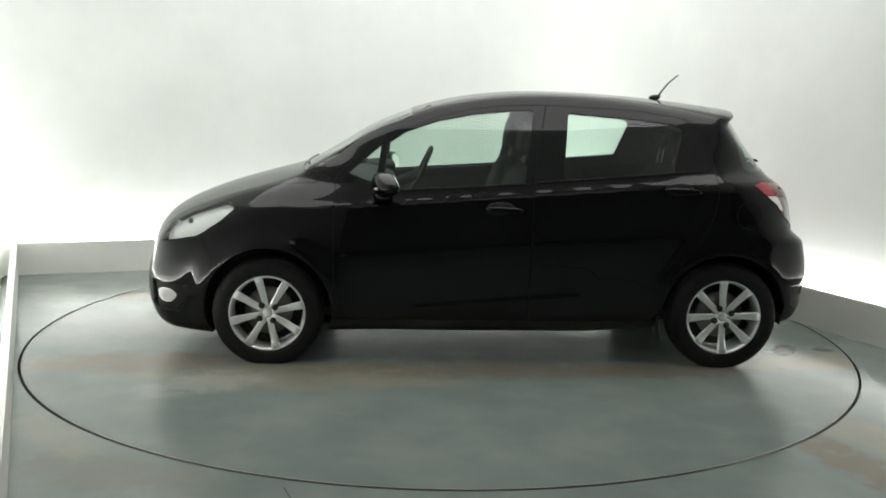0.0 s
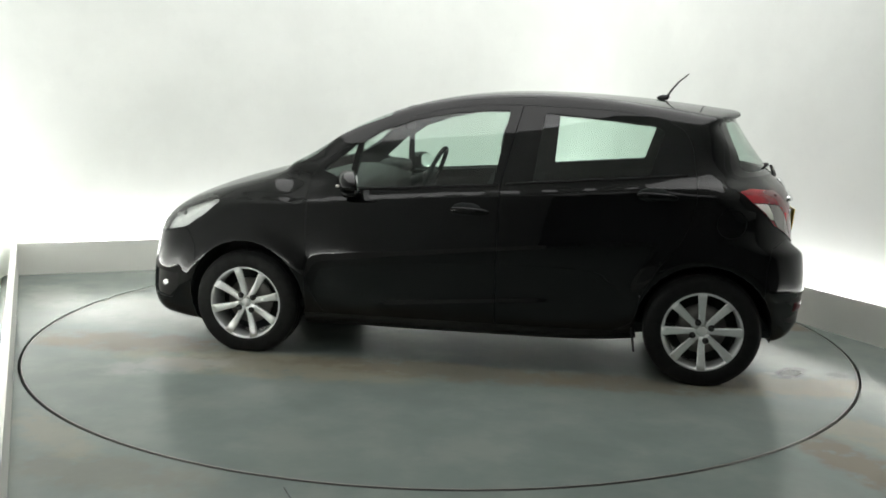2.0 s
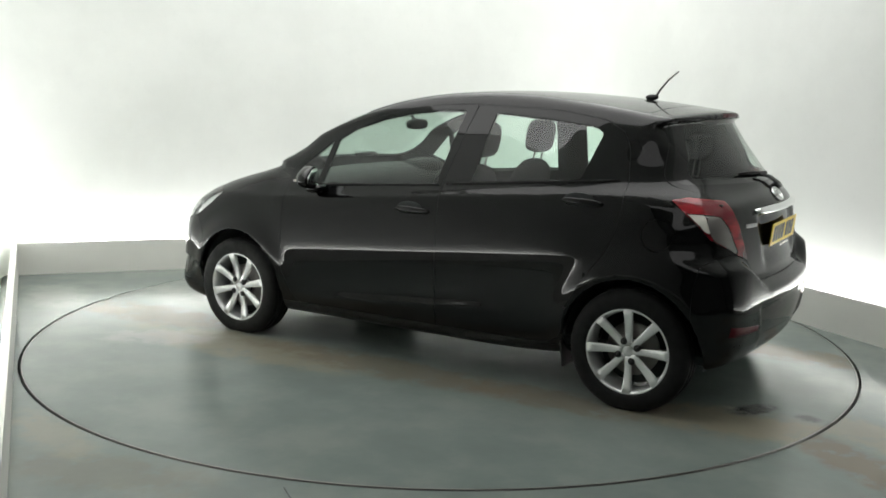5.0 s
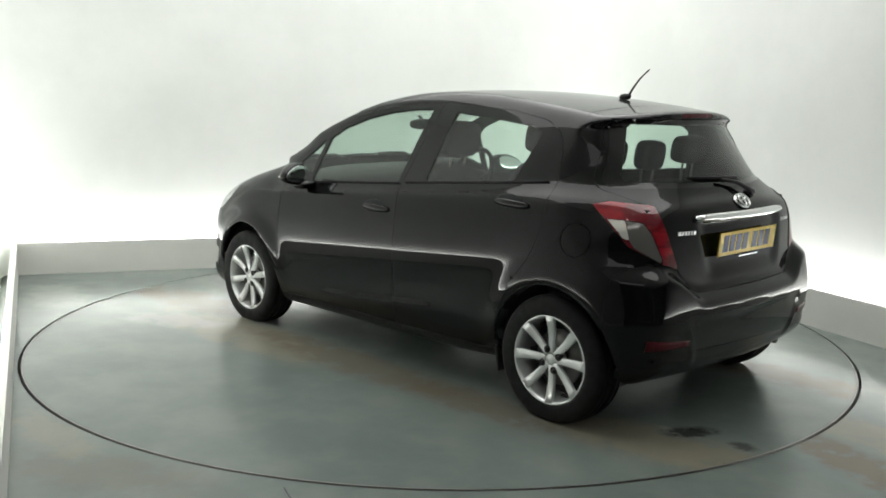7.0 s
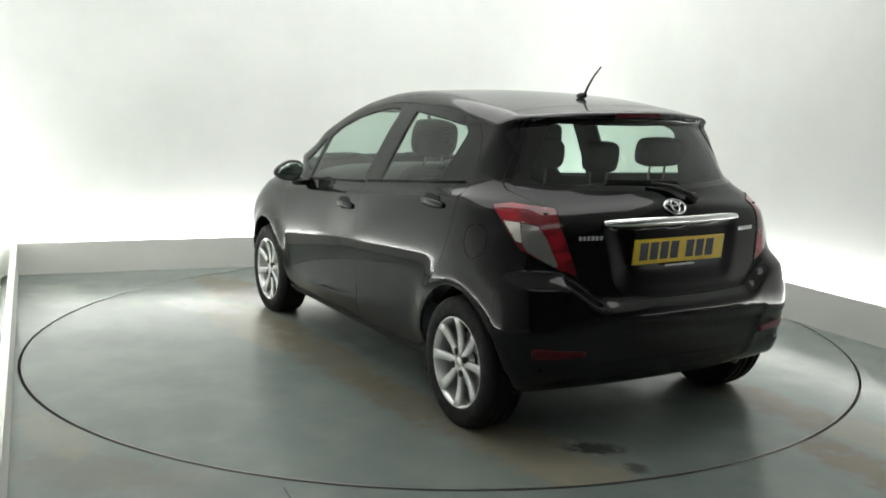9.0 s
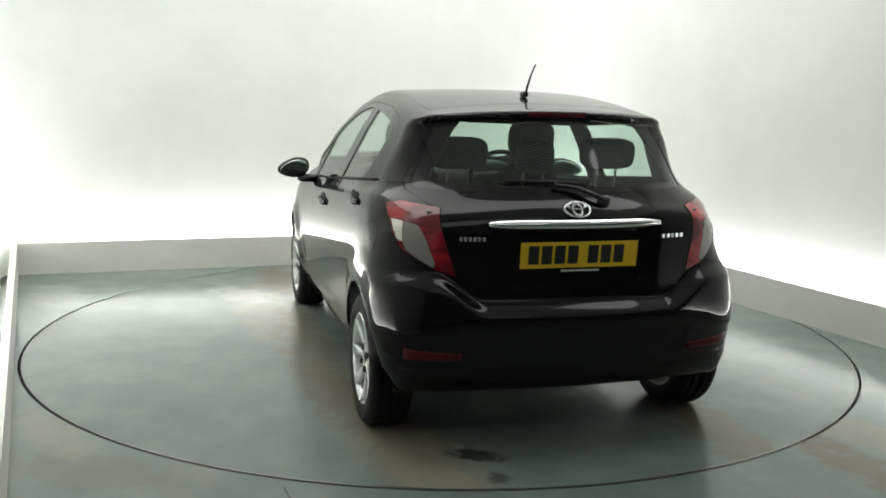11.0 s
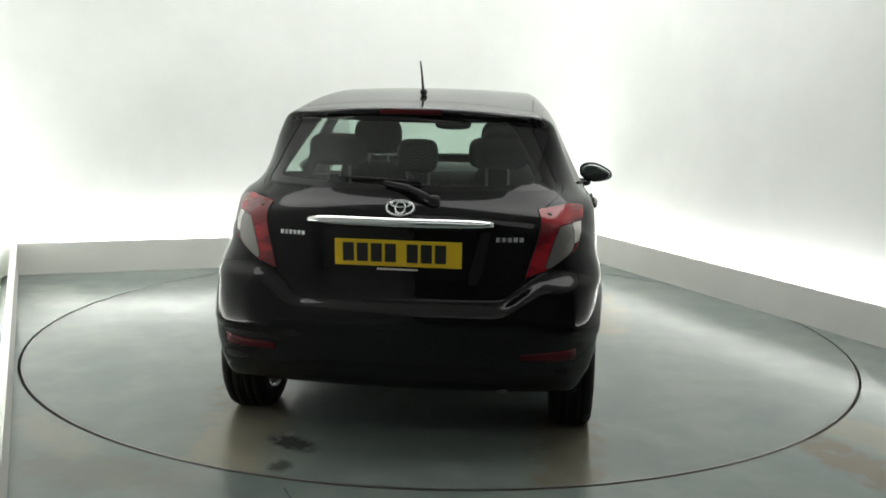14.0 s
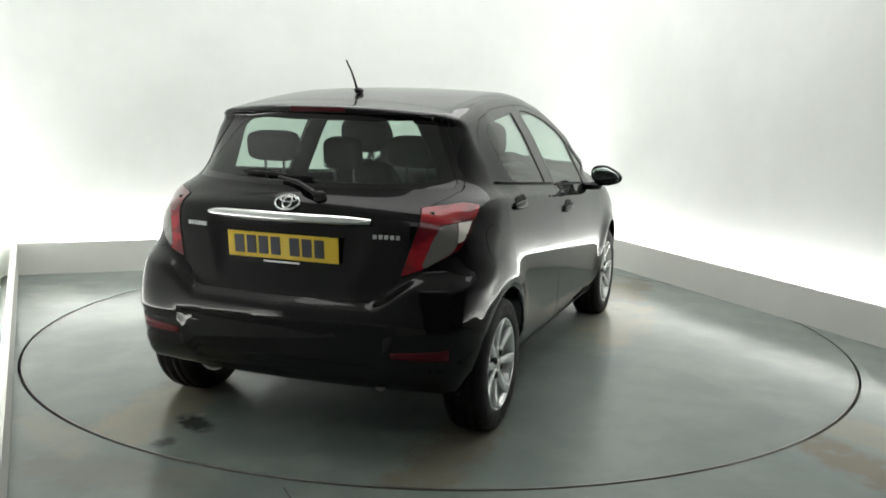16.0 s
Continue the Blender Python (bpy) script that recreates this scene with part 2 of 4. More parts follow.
def strip_on_floor(points, width):
    bm = bmesh.new()
    rows = []
    for i, p in enumerate(points):
        a, b = Vector(points[max(i - 1, 0)]), Vector(points[min(i + 1, len(points) - 1)])
        n = (b - a).normalized().orthogonal() * width / 2
        rows.append([bm.verts.new((p[0] + s * n.x, p[1] + s * n.y, 0.0015)) for s in (1, -1)])
    for a, b in zip(rows, rows[1:]):
        bm.faces.new((a[0], b[0], b[1], a[1]))
    bmesh.ops.recalc_face_normals(bm, faces=bm.faces[:])
    return bm


def room():
    for a, b, w in ((LEFT_B, LEFT_A, "left"), (LEFT_A, BACK_R, "back"), (BACK_R, RIGHT_B, "right")):
        slab("baseboard_" + w, a, b, 0, 0.25, 0.04, SKIRT, "low off-white painted skirting panel along the wall")
    # the white wall sweeps round its corners behind the skirting
    line = [LEFT_B, LEFT_A, BACK_R, RIGHT_B]
    off = []
    for i, p in enumerate(line):
        d0 = (p - line[max(i - 1, 0)]).normalized() if i else (line[1] - p).normalized()
        d1 = (line[min(i + 1, 3)] - p).normalized() if i < 3 else d0
        n0, n1 = Vector((-d0.y, d0.x, 0)), Vector((-d1.y, d1.x, 0))
        off.append(p + (n0 + n1) / (1 + n0.dot(n1)) * 0.12)
    path = [off[0]]
    for i, r in ((1, 0.25), (2, 0.55)):
        p, a, b = off[i], off[i - 1], off[i + 1]
        s, e = p + (a - p).normalized() * r, p + (b - p).normalized() * r
        path += [s * (1 - t) ** 2 + p * 2 * t * (1 - t) + e * t * t for t in np.linspace(0, 1, 13)]
    path.append(off[3])
    bm = bmesh.new()
    rows = []
    for i, p in enumerate(path):
        d = (path[min(i + 1, len(path) - 1)] - path[max(i - 1, 0)]).normalized()
        q = p + Vector((-d.y, d.x, 0)) * 0.12
        rows.append([bm.verts.new((v.x, v.y, z)) for v, z in ((p, 0), (p, HIGH), (q, HIGH), (q, 0))])
    for a, b in zip(rows, rows[1:]):
        for k in range(4):
            bm.faces.new((a[k], a[(k + 1) % 4], b[(k + 1) % 4], b[k]))
    bm.faces.new(rows[0])
    bm.faces.new(rows[-1][::-1])
    bmesh.ops.recalc_face_normals(bm, faces=bm.faces[:])
    for e in bm.edges:
        e.smooth = abs(e.verts[0].co.z - e.verts[1].co.z) > 1
    tagged(part("wall_studio", bm, WALL, None, "plain white studio wall with rounded corners"), kind="structure")
    # unseen walls, added to close the room; their grey mirrors in the car
    slab("wall_front", Vector((6.5, -9.5, 0)), Vector((-6.0, -9.5, 0)), 0, HIGH, 0.12, DIM, "unseen grey wall added across the front of the room")
    slab("wall_side_west", Vector((-6.0, -9.5, 0)), Vector((-6.0, 4, 0)), 0, HIGH, 0.12, DIM, "unseen grey wall added at the side")
    slab("wall_side_east", Vector((6.5, 4, 0)), Vector((6.5, -9.5, 0)), 0, HIGH, 0.12, DIM, "unseen grey wall added at the side")
    slab("wall_rear", Vector((-6.0, 4, 0)), Vector((6.5, 4, 0)), 0, HIGH, 0.12, DIM, "unseen grey wall added behind the studio wall")
    tagged(part("ceiling", box(-6.2, 6.7, -9.7, 4.2, HIGH, HIGH + 0.1), WALL, None, "plain white ceiling", False), kind="structure")
    # the floor, with a round hole for the turntable
    bm = bmesh.new()
    n = 160
    inner = [bm.verts.new((2.4525 * math.cos(2 * math.pi * i / n), 2.4525 * math.sin(2 * math.pi * i / n), 0)) for i in range(n)]
    deep = [bm.verts.new((v.co.x, v.co.y, -0.05)) for v in inner]
    outer = []
    for i in range(n):
        c, s = math.cos(2 * math.pi * i / n), math.sin(2 * math.pi * i / n)
        k = min((6.6 if c > 0 else 6.1) / max(abs(c), 1e-6), (4.1 if s > 0 else 9.6) / max(abs(s), 1e-6))
        outer.append(bm.verts.new((k * c, k * s, 0)))
    for i in range(n):
        j = (i + 1) % n
        bm.faces.new((inner[i], outer[i], outer[j], inner[j]))
        bm.faces.new((deep[i], inner[i], inner[j], deep[j]))
    for x, y in ((6.6, 4.1), (-6.1, 4.1), (-6.1, -9.6), (6.6, -9.6)):
        i = min(range(n), key=lambda q: (outer[q].co - Vector((x, y, 0))).length)
        outer[i].co = Vector((x, y, 0))
    tagged(part("floor", bm, FLOOR_PAINT, None, "glossy grey-green painted concrete floor with brown scuffs", False), kind="structure")
    crack = strip_on_floor([(-.58, -2.45), (-.55, -2.52), (-.50, -2.62), (-.47, -2.75), (-.45, -3.0), (-.46, -3.3)], .004)
    tagged(part("floor_crack", crack, SEAM, None, "thin dark crack in the floor paint", False), kind="structure")
    tagged(part("floor_pit", lathe([(0.001, -0.06), (2.6, -0.06)], 64, "z"), SEAM, None, "dark pit under the turntable", False), kind="structure")


room()
area_lamp("ceiling_softbox", 0.2, 0.4, HIGH - 0.05, (0.2, 0.4, 0), 4.8, 4.6, 145, (1.0, 1.0, 0.985))
# unseen weak fill lamp, added to lift the car's near side and plate
area_lamp("front_fill_light", 0.4, -4.6, HIGH - 0.05, (0.3, -2.6, 0.0), 3.6, 1.4, 15, (1.0, 1.0, 0.985))


def cove(a, b, power):
    """The light hidden in the slot behind the skirting: it washes the wall from below."""
    d = (b - a).normalized()
    n = Vector((-d.y, d.x, 0))
    m = (a + b) / 2 + n * 0.07
    data = bpy.data.lights.new("cove_light", "AREA")
    data.shape, data.size, data.size_y, data.energy, data.color = "RECTANGLE", (b - a).length - 0.3, 0.05, power, (1.0, 1.0, 0.985)
    ob = new("cove_light", data)
    up = Vector((0, 0, 1))
    ob.matrix_world = Matrix.Translation((m.x, m.y, 0.2)) @ Matrix((d, -n, -up)).transposed().to_4x4()


cove(LEFT_A + (LEFT_B - LEFT_A) * 0.68, LEFT_A, 38)
cove(LEFT_A, BACK_R, 43)
cove(BACK_R, RIGHT_B, 65)


def turntable():
    r, n = 2.439, 160
    prof = [(0.001, 0.0), (r - 0.003, 0.0), (r, -0.003), (r, -0.05)]
    ob = part("turntable", lathe(prof, n, "z"), TABLE_PAINT, None, "", False)
    part("edge_ring", lathe([(r - .008, 0.001), (r - .001, 0.001), (r + .001, -.004), (r + .001, -.05)], n, "z"), STEEL, ob, "worn dark steel edge", False)
    return tagged(ob, "round grey-green painted vehicle turntable with tyre dirt, flush in the floor", "turntable")


TURNTABLE = turntable()


# ---------------------------------------------------------------- the car's body as a smooth field
# x forward, y to its left, z up; the origin is midway between the axles on the ground
OX, OY = -0.2764, -0.0286
HUB, HZ = 1.255, 0.295
SIDE_LINE = [(1.86, .155), (1.99, .19), (2.045, .30), (2.045, .44), (2.02, .54), (1.995, .63), (1.955, .71), (1.87, .79), (1.74, .858), (1.54, .932),
             (1.33, .993), (1.15, 1.042), (1.05, 1.092), (.90, 1.180), (.75, 1.272), (.58, 1.352), (.41, 1.412), (.22, 1.459), (0, 1.491),
             (-.25, 1.505), (-.55, 1.502), (-.85, 1.484), (-1.15, 1.455), (-1.35, 1.430), (-1.425, 1.420), (-1.452, 1.408), (-1.454, 1.390), (-1.428, 1.378), (-1.448, 1.345), (-1.510, 1.25),
             (-1.616, 1.11), (-1.658, 1.055), (-1.708, 1.01), (-1.735, .95), (-1.748, .88), (-1.757, .78), (-1.762, .67), (-1.766, .57), (-1.762, .44),
             (-1.737, .345), (-1.675, .300), (-1.5, .275), (-1.3, .235), (-.7, .165), (0, .155), (.9, .155), (1.5, .145)]


def smooth_closed(pts, k=6):
    p = np.array(pts, float)
    a, b, c, d = np.roll(p, 1, 0), p, np.roll(p, -1, 0), np.roll(p, -2, 0)
    out = []
    for t in np.arange(k) / k:
        out.append(0.5 * (2 * b + (c - a) * t + (2 * a - 5 * b + 4 * c - d) * t ** 2 + (3 * b - a - 3 * c + d) * t ** 3))
    return np.stack(out, 1).reshape(-1, 2)


GX, GZ, GS = -2.3, -0.1, 0.01


def distance_table():
    """Signed distance to the side outline on a fine grid."""
    q = smooth_closed(SIDE_LINE)
    r = np.roll(q, -1, 0)
    X, Z = np.meshgrid(GX + GS * np.arange(480), GZ + GS * np.arange(190), indexing="ij")
    best, inside = np.full(X.shape, 9.0), np.zeros(X.shape, bool)
    for (ax, az), (bx, bz) in zip(q, r):
        dx, dz = bx - ax, bz - az
        t = np.clip(((X - ax) * dx + (Z - az) * dz) / (dx * dx + dz * dz + 1e-12), 0, 1)
        best = np.minimum(best, np.hypot(X - ax - t * dx, Z - az - t * dz))
        if abs(dz) > 1e-9:
            inside ^= ((az > Z) != (bz > Z)) & (X < dx * (Z - az) / dz + ax)
    d = np.where(inside, -best, best)
    for _ in range(2):
        d[1:-1, 1:-1] = d[1:-1, 1:-1] * 0.5 + 0.125 * (d[2:, 1:-1] + d[:-2, 1:-1] + d[1:-1, 2:] + d[1:-1, :-2])
    return d


TABLE = distance_table()


def outline_distance(x, z):
    u, w = (x - GX) / GS, (z - GZ) / GS
    u, w = np.clip(u, 2, 476), np.clip(w, 2, 186)
    i, j = np.floor(u).astype(int), np.floor(w).astype(int)
    s, t = u - i, w - j

    def weights(t):
        return ((-t ** 3 + 2 * t ** 2 - t) / 2, (3 * t ** 3 - 5 * t ** 2 + 2) / 2, (-3 * t ** 3 + 4 * t ** 2 + t) / 2, (t ** 3 - t ** 2) / 2)
    a, b, out = weights(s), weights(t), 0
    for k in range(4):
        for l in range(4):
            out = out + a[k] * b[l] * TABLE[i + k - 1, j + l - 1]
    return out


def step(lo, hi, v):
    t = np.clip((v - lo) / (hi - lo), 0, 1)
    return t * t * (3 - 2 * t)


def spline(xs, ys, v):
    """Smooth curve through the knots (monotone in x)."""
    xs, ys = np.array(xs, float), np.array(ys, float)
    m = np.gradient(ys, xs)
    v = np.clip(v, xs[0], xs[-1])
    i = np.clip(np.searchsorted(xs, v) - 1, 0, len(xs) - 2)
    h = xs[i + 1] - xs[i]
    t = (v - xs[i]) / h
    return ((2 * t ** 3 - 3 * t ** 2 + 1) * ys[i] + (t ** 3 - 2 * t ** 2 + t) * h * m[i]
            + (3 * t ** 2 - 2 * t ** 3) * ys[i + 1] + (t ** 3 - t ** 2) * h * m[i + 1])


def flank(x, z):
    """Half the car's width at x and z."""
    w = spline([-1.9, -1.6, -1.255, -.6, 0, .6, 1.255, 1.6, 2.1], [.80, .824, .834, .838, .838, .836, .828, .797, .71], x)
    rise = z + 0.081 * np.clip(x, -1.2, 1.0)
    low = spline([.05, .20, .30, .35, .40, .47, .665, .74, .84, .94], [-.078, -.050, -.030, -.024, -.019, -.013, 0, -.004, -.014, -.030], rise)
    low = low + 0.008 * np.exp(-((rise - .345) / .032) ** 2) * step(-.65, -.35, x) * step(.70, .40, x)
    up = -.030 - 0.14 * (rise - .94) - 0.36 * np.maximum(rise - .985, 0) - 0.10 * np.maximum(rise - 1.25, 0) - 0.026 * step(.925, .99, rise)
    v = np.where(rise < .94, low, up)
    # the shoulder over the tail light, and the fuller bumper corner below it
    rear = (0.045 - 0.025 * step(1.1, 1.4, z)) * step(-0.85, -1.25, x) * step(.985, 1.10, z) + 0.012 * step(-1.15, -1.5, x) * step(.73, .84, z) * step(1.10, .98, z)
    rear = rear - 0.010 * step(-1.15, -1.5, x) * step(.84, .73, z) * step(.3, .45, z)
    flare = 0
    for hx in (HUB, -HUB):
        r = np.hypot(x - hx, z - HZ)
        flare = flare + 0.024 * np.exp(-((r - 0.355) / (0.078 if hx < 0 else 0.065)) ** 2) * step(.25, .4, z)
    return w + v + flare - rear


def field(p):
    x, y, z = p[:, 0], np.abs(p[:, 1]), p[:, 2]
    y2 = y * y
    glass = step(.98, 1.08, z)
    xs = x + (0.28 + 0.04 * step(1.4, 1.9, x) - 0.26 * glass) * y2 * step(0.1, 1.1, x) - (0.14 + 0.08 * step(.50, .86, z) + 0.20 * step(.98, 1.12, z) + 0.06 * step(1.1, 1.4, z)) * y2 * step(-.5, -1.35, x)
    zs = z + (0.065 + 0.035 * step(.2, 1.0, -x) - 0.03 * step(.9, 1.2, x)) * y2 * step(.65, 1.0, z)
    side = y - flank(x, z)
    prof = outline_distance(xs, zs)
    # the bumper's ledge: low in the middle, rising to the lights
    ledge = .620 + .112 * step(.40, .62, y)
    prof = prof - 0.060 * step(ledge + .036, ledge - .040, z) * step(-1.25, -1.5, x)
    k = 0.17 + 0.10 * step(-0.9, -1.6, x) * step(1.50, .85, z) * step(.48, .86, z) - 0.03 * step(0.9, 1.2, x) + 0.10 * step(1.3, 2.1, x) - 0.115 * step(1.12, 1.32, z)
    k = k - 0.12 * step(.40, .22, z) * step(.9, 1.4, np.abs(x)) - 0.07 * glass * step(.2, .6, x)
    k = np.maximum(k, 0.04)
    h = np.clip(0.5 + 0.5 * (side - prof) / k, 0, 1)
    f = prof + (side - prof) * h + k * h * (1 - h)
    dent = step(.04, -.05, y - .335 - .22 * (z - .80)) * step(.655, .75, z) * step(.950, .932, z) * step(-1.5, -1.65, x)
    insert = step(.015, -.015, y - .52 + 0.45 * (.52 - z)) * step(.30, .33, z) * step(.535, .51, z) * step(-1.5, -1.62, x)
    pod = step(.0, .03, y - .50 + 0.30 * (.47 - z)) * step(.355, .375, z) * step(.505, .485, z) * step(-1.40, -1.48, x)
    return f + 0.018 * dent + 0.011 * insert + 0.007 * pod


def gradient(p):
    e, g = 2e-3, np.empty_like(p)
    for i in range(3):
        d = np.zeros(3)
        d[i] = e
        g[:, i] = (field(p + d) - field(p - d)) / (2 * e)
    return g


def settle(p, rounds=4):
    for _ in range(rounds):
        g = gradient(p)
        p = p - (field(p) / np.maximum((g * g).sum(1), 0.2))[:, None] * g
    return p


def shell(res=0.017):
    """The half shell y >= 0 as quads."""
    nx, ny, nz = int(4.1 / res), int(0.96 / res), int(1.46 / res)
    ax, ay, az = -1.96 + res * np.arange(nx), -0.03 + res * np.arange(ny), 0.12 + res * np.arange(nz)
    G = np.stack(np.meshgrid(ax, ay, az, indexing="ij"), -1)
    F = field(G.reshape(-1, 3)).reshape(nx, ny, nz)
    S = F < 0
    corners = [(i, j, k) for i in (0, 1) for j in (0, 1) for k in (0, 1)]
    c = [S[i:nx - 1 + i, j:ny - 1 + j, k:nz - 1 + k] for i, j, k in corners]
    n = sum(v.astype(int) for v in c)
    active = (n > 0) & (n < 8)
    index = np.full(active.shape, -1)
    cells = np.argwhere(active)
    index[active] = np.arange(len(cells))
    verts = settle(G[tuple(cells.T)] + res / 2, 5)
    faces = []
    for axis in range(3):
        b, d = [i for i in range(3) if i != axis]
        lo, hi = [slice(None)] * 3, [slice(None)] * 3
        lo[axis], hi[axis] = slice(0, -1), slice(1, None)
        cross = np.argwhere(S[tuple(lo)] != S[tuple(hi)])
        out = S[tuple(lo)][tuple(cross.T)]
        ok = (cross[:, b] > 0) & (cross[:, d] > 0) & (cross[:, b] < active.shape[b]) & (cross[:, d] < active.shape[d])
        cross, out = cross[ok], out[ok]
        quad = []
        for db, dd in ((1, 1), (0, 1), (0, 0), (1, 0)):
            q = cross.copy()
            q[:, b] -= db
            q[:, d] -= dd
            quad.append(index[tuple(q.T)])
        quad = np.stack(quad, 1)
        flip = out if axis != 1 else ~out
        quad[~flip] = quad[~flip][:, ::-1]
        faces.append(quad[(quad >= 0).all(1)])
    faces = np.concatenate(faces)
    e = np.concatenate([faces[:, [i, (i + 1) % 4]] for i in range(4)])
    for _ in range(4):
        total, count = np.zeros_like(verts), np.zeros(len(verts))
        for a, b in ((0, 1), (1, 0)):
            np.add.at(total, e[:, a], verts[e[:, b]])
            np.add.at(count, e[:, a], 1)
        mean = total / np.maximum(count, 1)[:, None]
        edge = verts[:, 1] < -0.005
        verts = np.where(edge[:, None], verts, settle(verts * 0.5 + mean * 0.5, 2))
    return verts, faces


VIEWS = {"side": lambda c: (c.x, c.z), "rear": lambda c: (c.y, c.z), "top": lambda c: (c.x, c.y),
         "tail": lambda c: (.64 * c.x + .77 * c.y, c.z)}
AXES3 = {"side": (Vector((1, 0, 0)), Vector((0, 0, 1))), "rear": (Vector((0, 1, 0)), Vector((0, 0, 1))),
         "top": (Vector((1, 0, 0)), Vector((0, 1, 0))), "tail": (Vector((.64, .77, 0)), Vector((0, 0, 1)))}


def within(poly, x, y):
    inside = False
    for (ax, ay), (bx, by) in zip(poly, poly[1:] + poly[:1]):
        if (ay > y) != (by > y) and x < (bx - ax) * (y - ay) / (by - ay) + ax:
            inside = not inside
    return inside


def rounded(poly, r, k=4):
    """The outline with its corners rounded by r."""
    out = []
    n = len(poly)
    for i in range(n):
        p, a, b = (np.array(poly[j % n], float) for j in (i, i - 1, i + 1))
        ra, rb = min(r, np.linalg.norm(a - p) * .45), min(r, np.linalg.norm(b - p) * .45)
        s, e = p + (a - p) / np.linalg.norm(a - p) * ra, p + (b - p) / np.linalg.norm(b - p) * rb
        for t in np.linspace(0, 1, k):
            out.append(tuple((1 - t) ** 2 * s + 2 * t * (1 - t) * p + t * t * e))
    return out


def carve(bm, tag, label, view, poly, fits):
    """Cuts the shell along an outline seen in a view, and labels what lies inside it."""
    put, (u, w) = VIEWS[view], AXES3[view]
    xs, ys = [p[0] for p in poly], [p[1] for p in poly]
    m = 0.03
    near = set()
    for f in bm.faces:
        if f[tag] == 0:
            c = f.calc_center_median()
            a, b = put(c)
            if min(xs) - m < a < max(xs) + m and min(ys) - m < b < max(ys) + m and fits(c, f.normal):
                near.add(f)
    for p, q in zip(poly, poly[1:] + poly[:1]):
        d = Vector((q[0] - p[0], q[1] - p[1]))
        if d.length < 1e-5:
            continue
        n = u * d.y - w * d.x
        co = u * p[0] + w * p[1]
        if view == "tail":
            n = u * d.y / u.length_squared - w * d.x
            co = u * p[0] / u.length_squared + w * p[1]
        mid = (Vector(p) + Vector(q)) / 2
        reach = d.length / 2 + 0.022
        pick = [f for f in near if f.is_valid and (Vector(put(f.calc_center_median())) - mid).length < reach]
        if not pick:
            continue
        geom = set(pick)
        for f in pick:
            geom.update(f.edges)
            geom.update(f.verts)
        cut = bmesh.ops.bisect_plane(bm, geom=list(geom), dist=1e-5, plane_co=co, plane_no=n)
        for g in cut["geom_cut"]:
            if isinstance(g, bmesh.types.BMVert):
                near.update(f for f in g.link_faces if f[tag] == 0)
    got = 0
    for f in near:
        if f.is_valid and within(poly, *put(f.calc_center_median())):
            f[tag] = label
            got += 1
    return got


def circle(x, z, r, n=36):
    return [(x + r * math.cos(2 * math.pi * i / n), z + r * math.sin(2 * math.pi * i / n)) for i in range(n)]


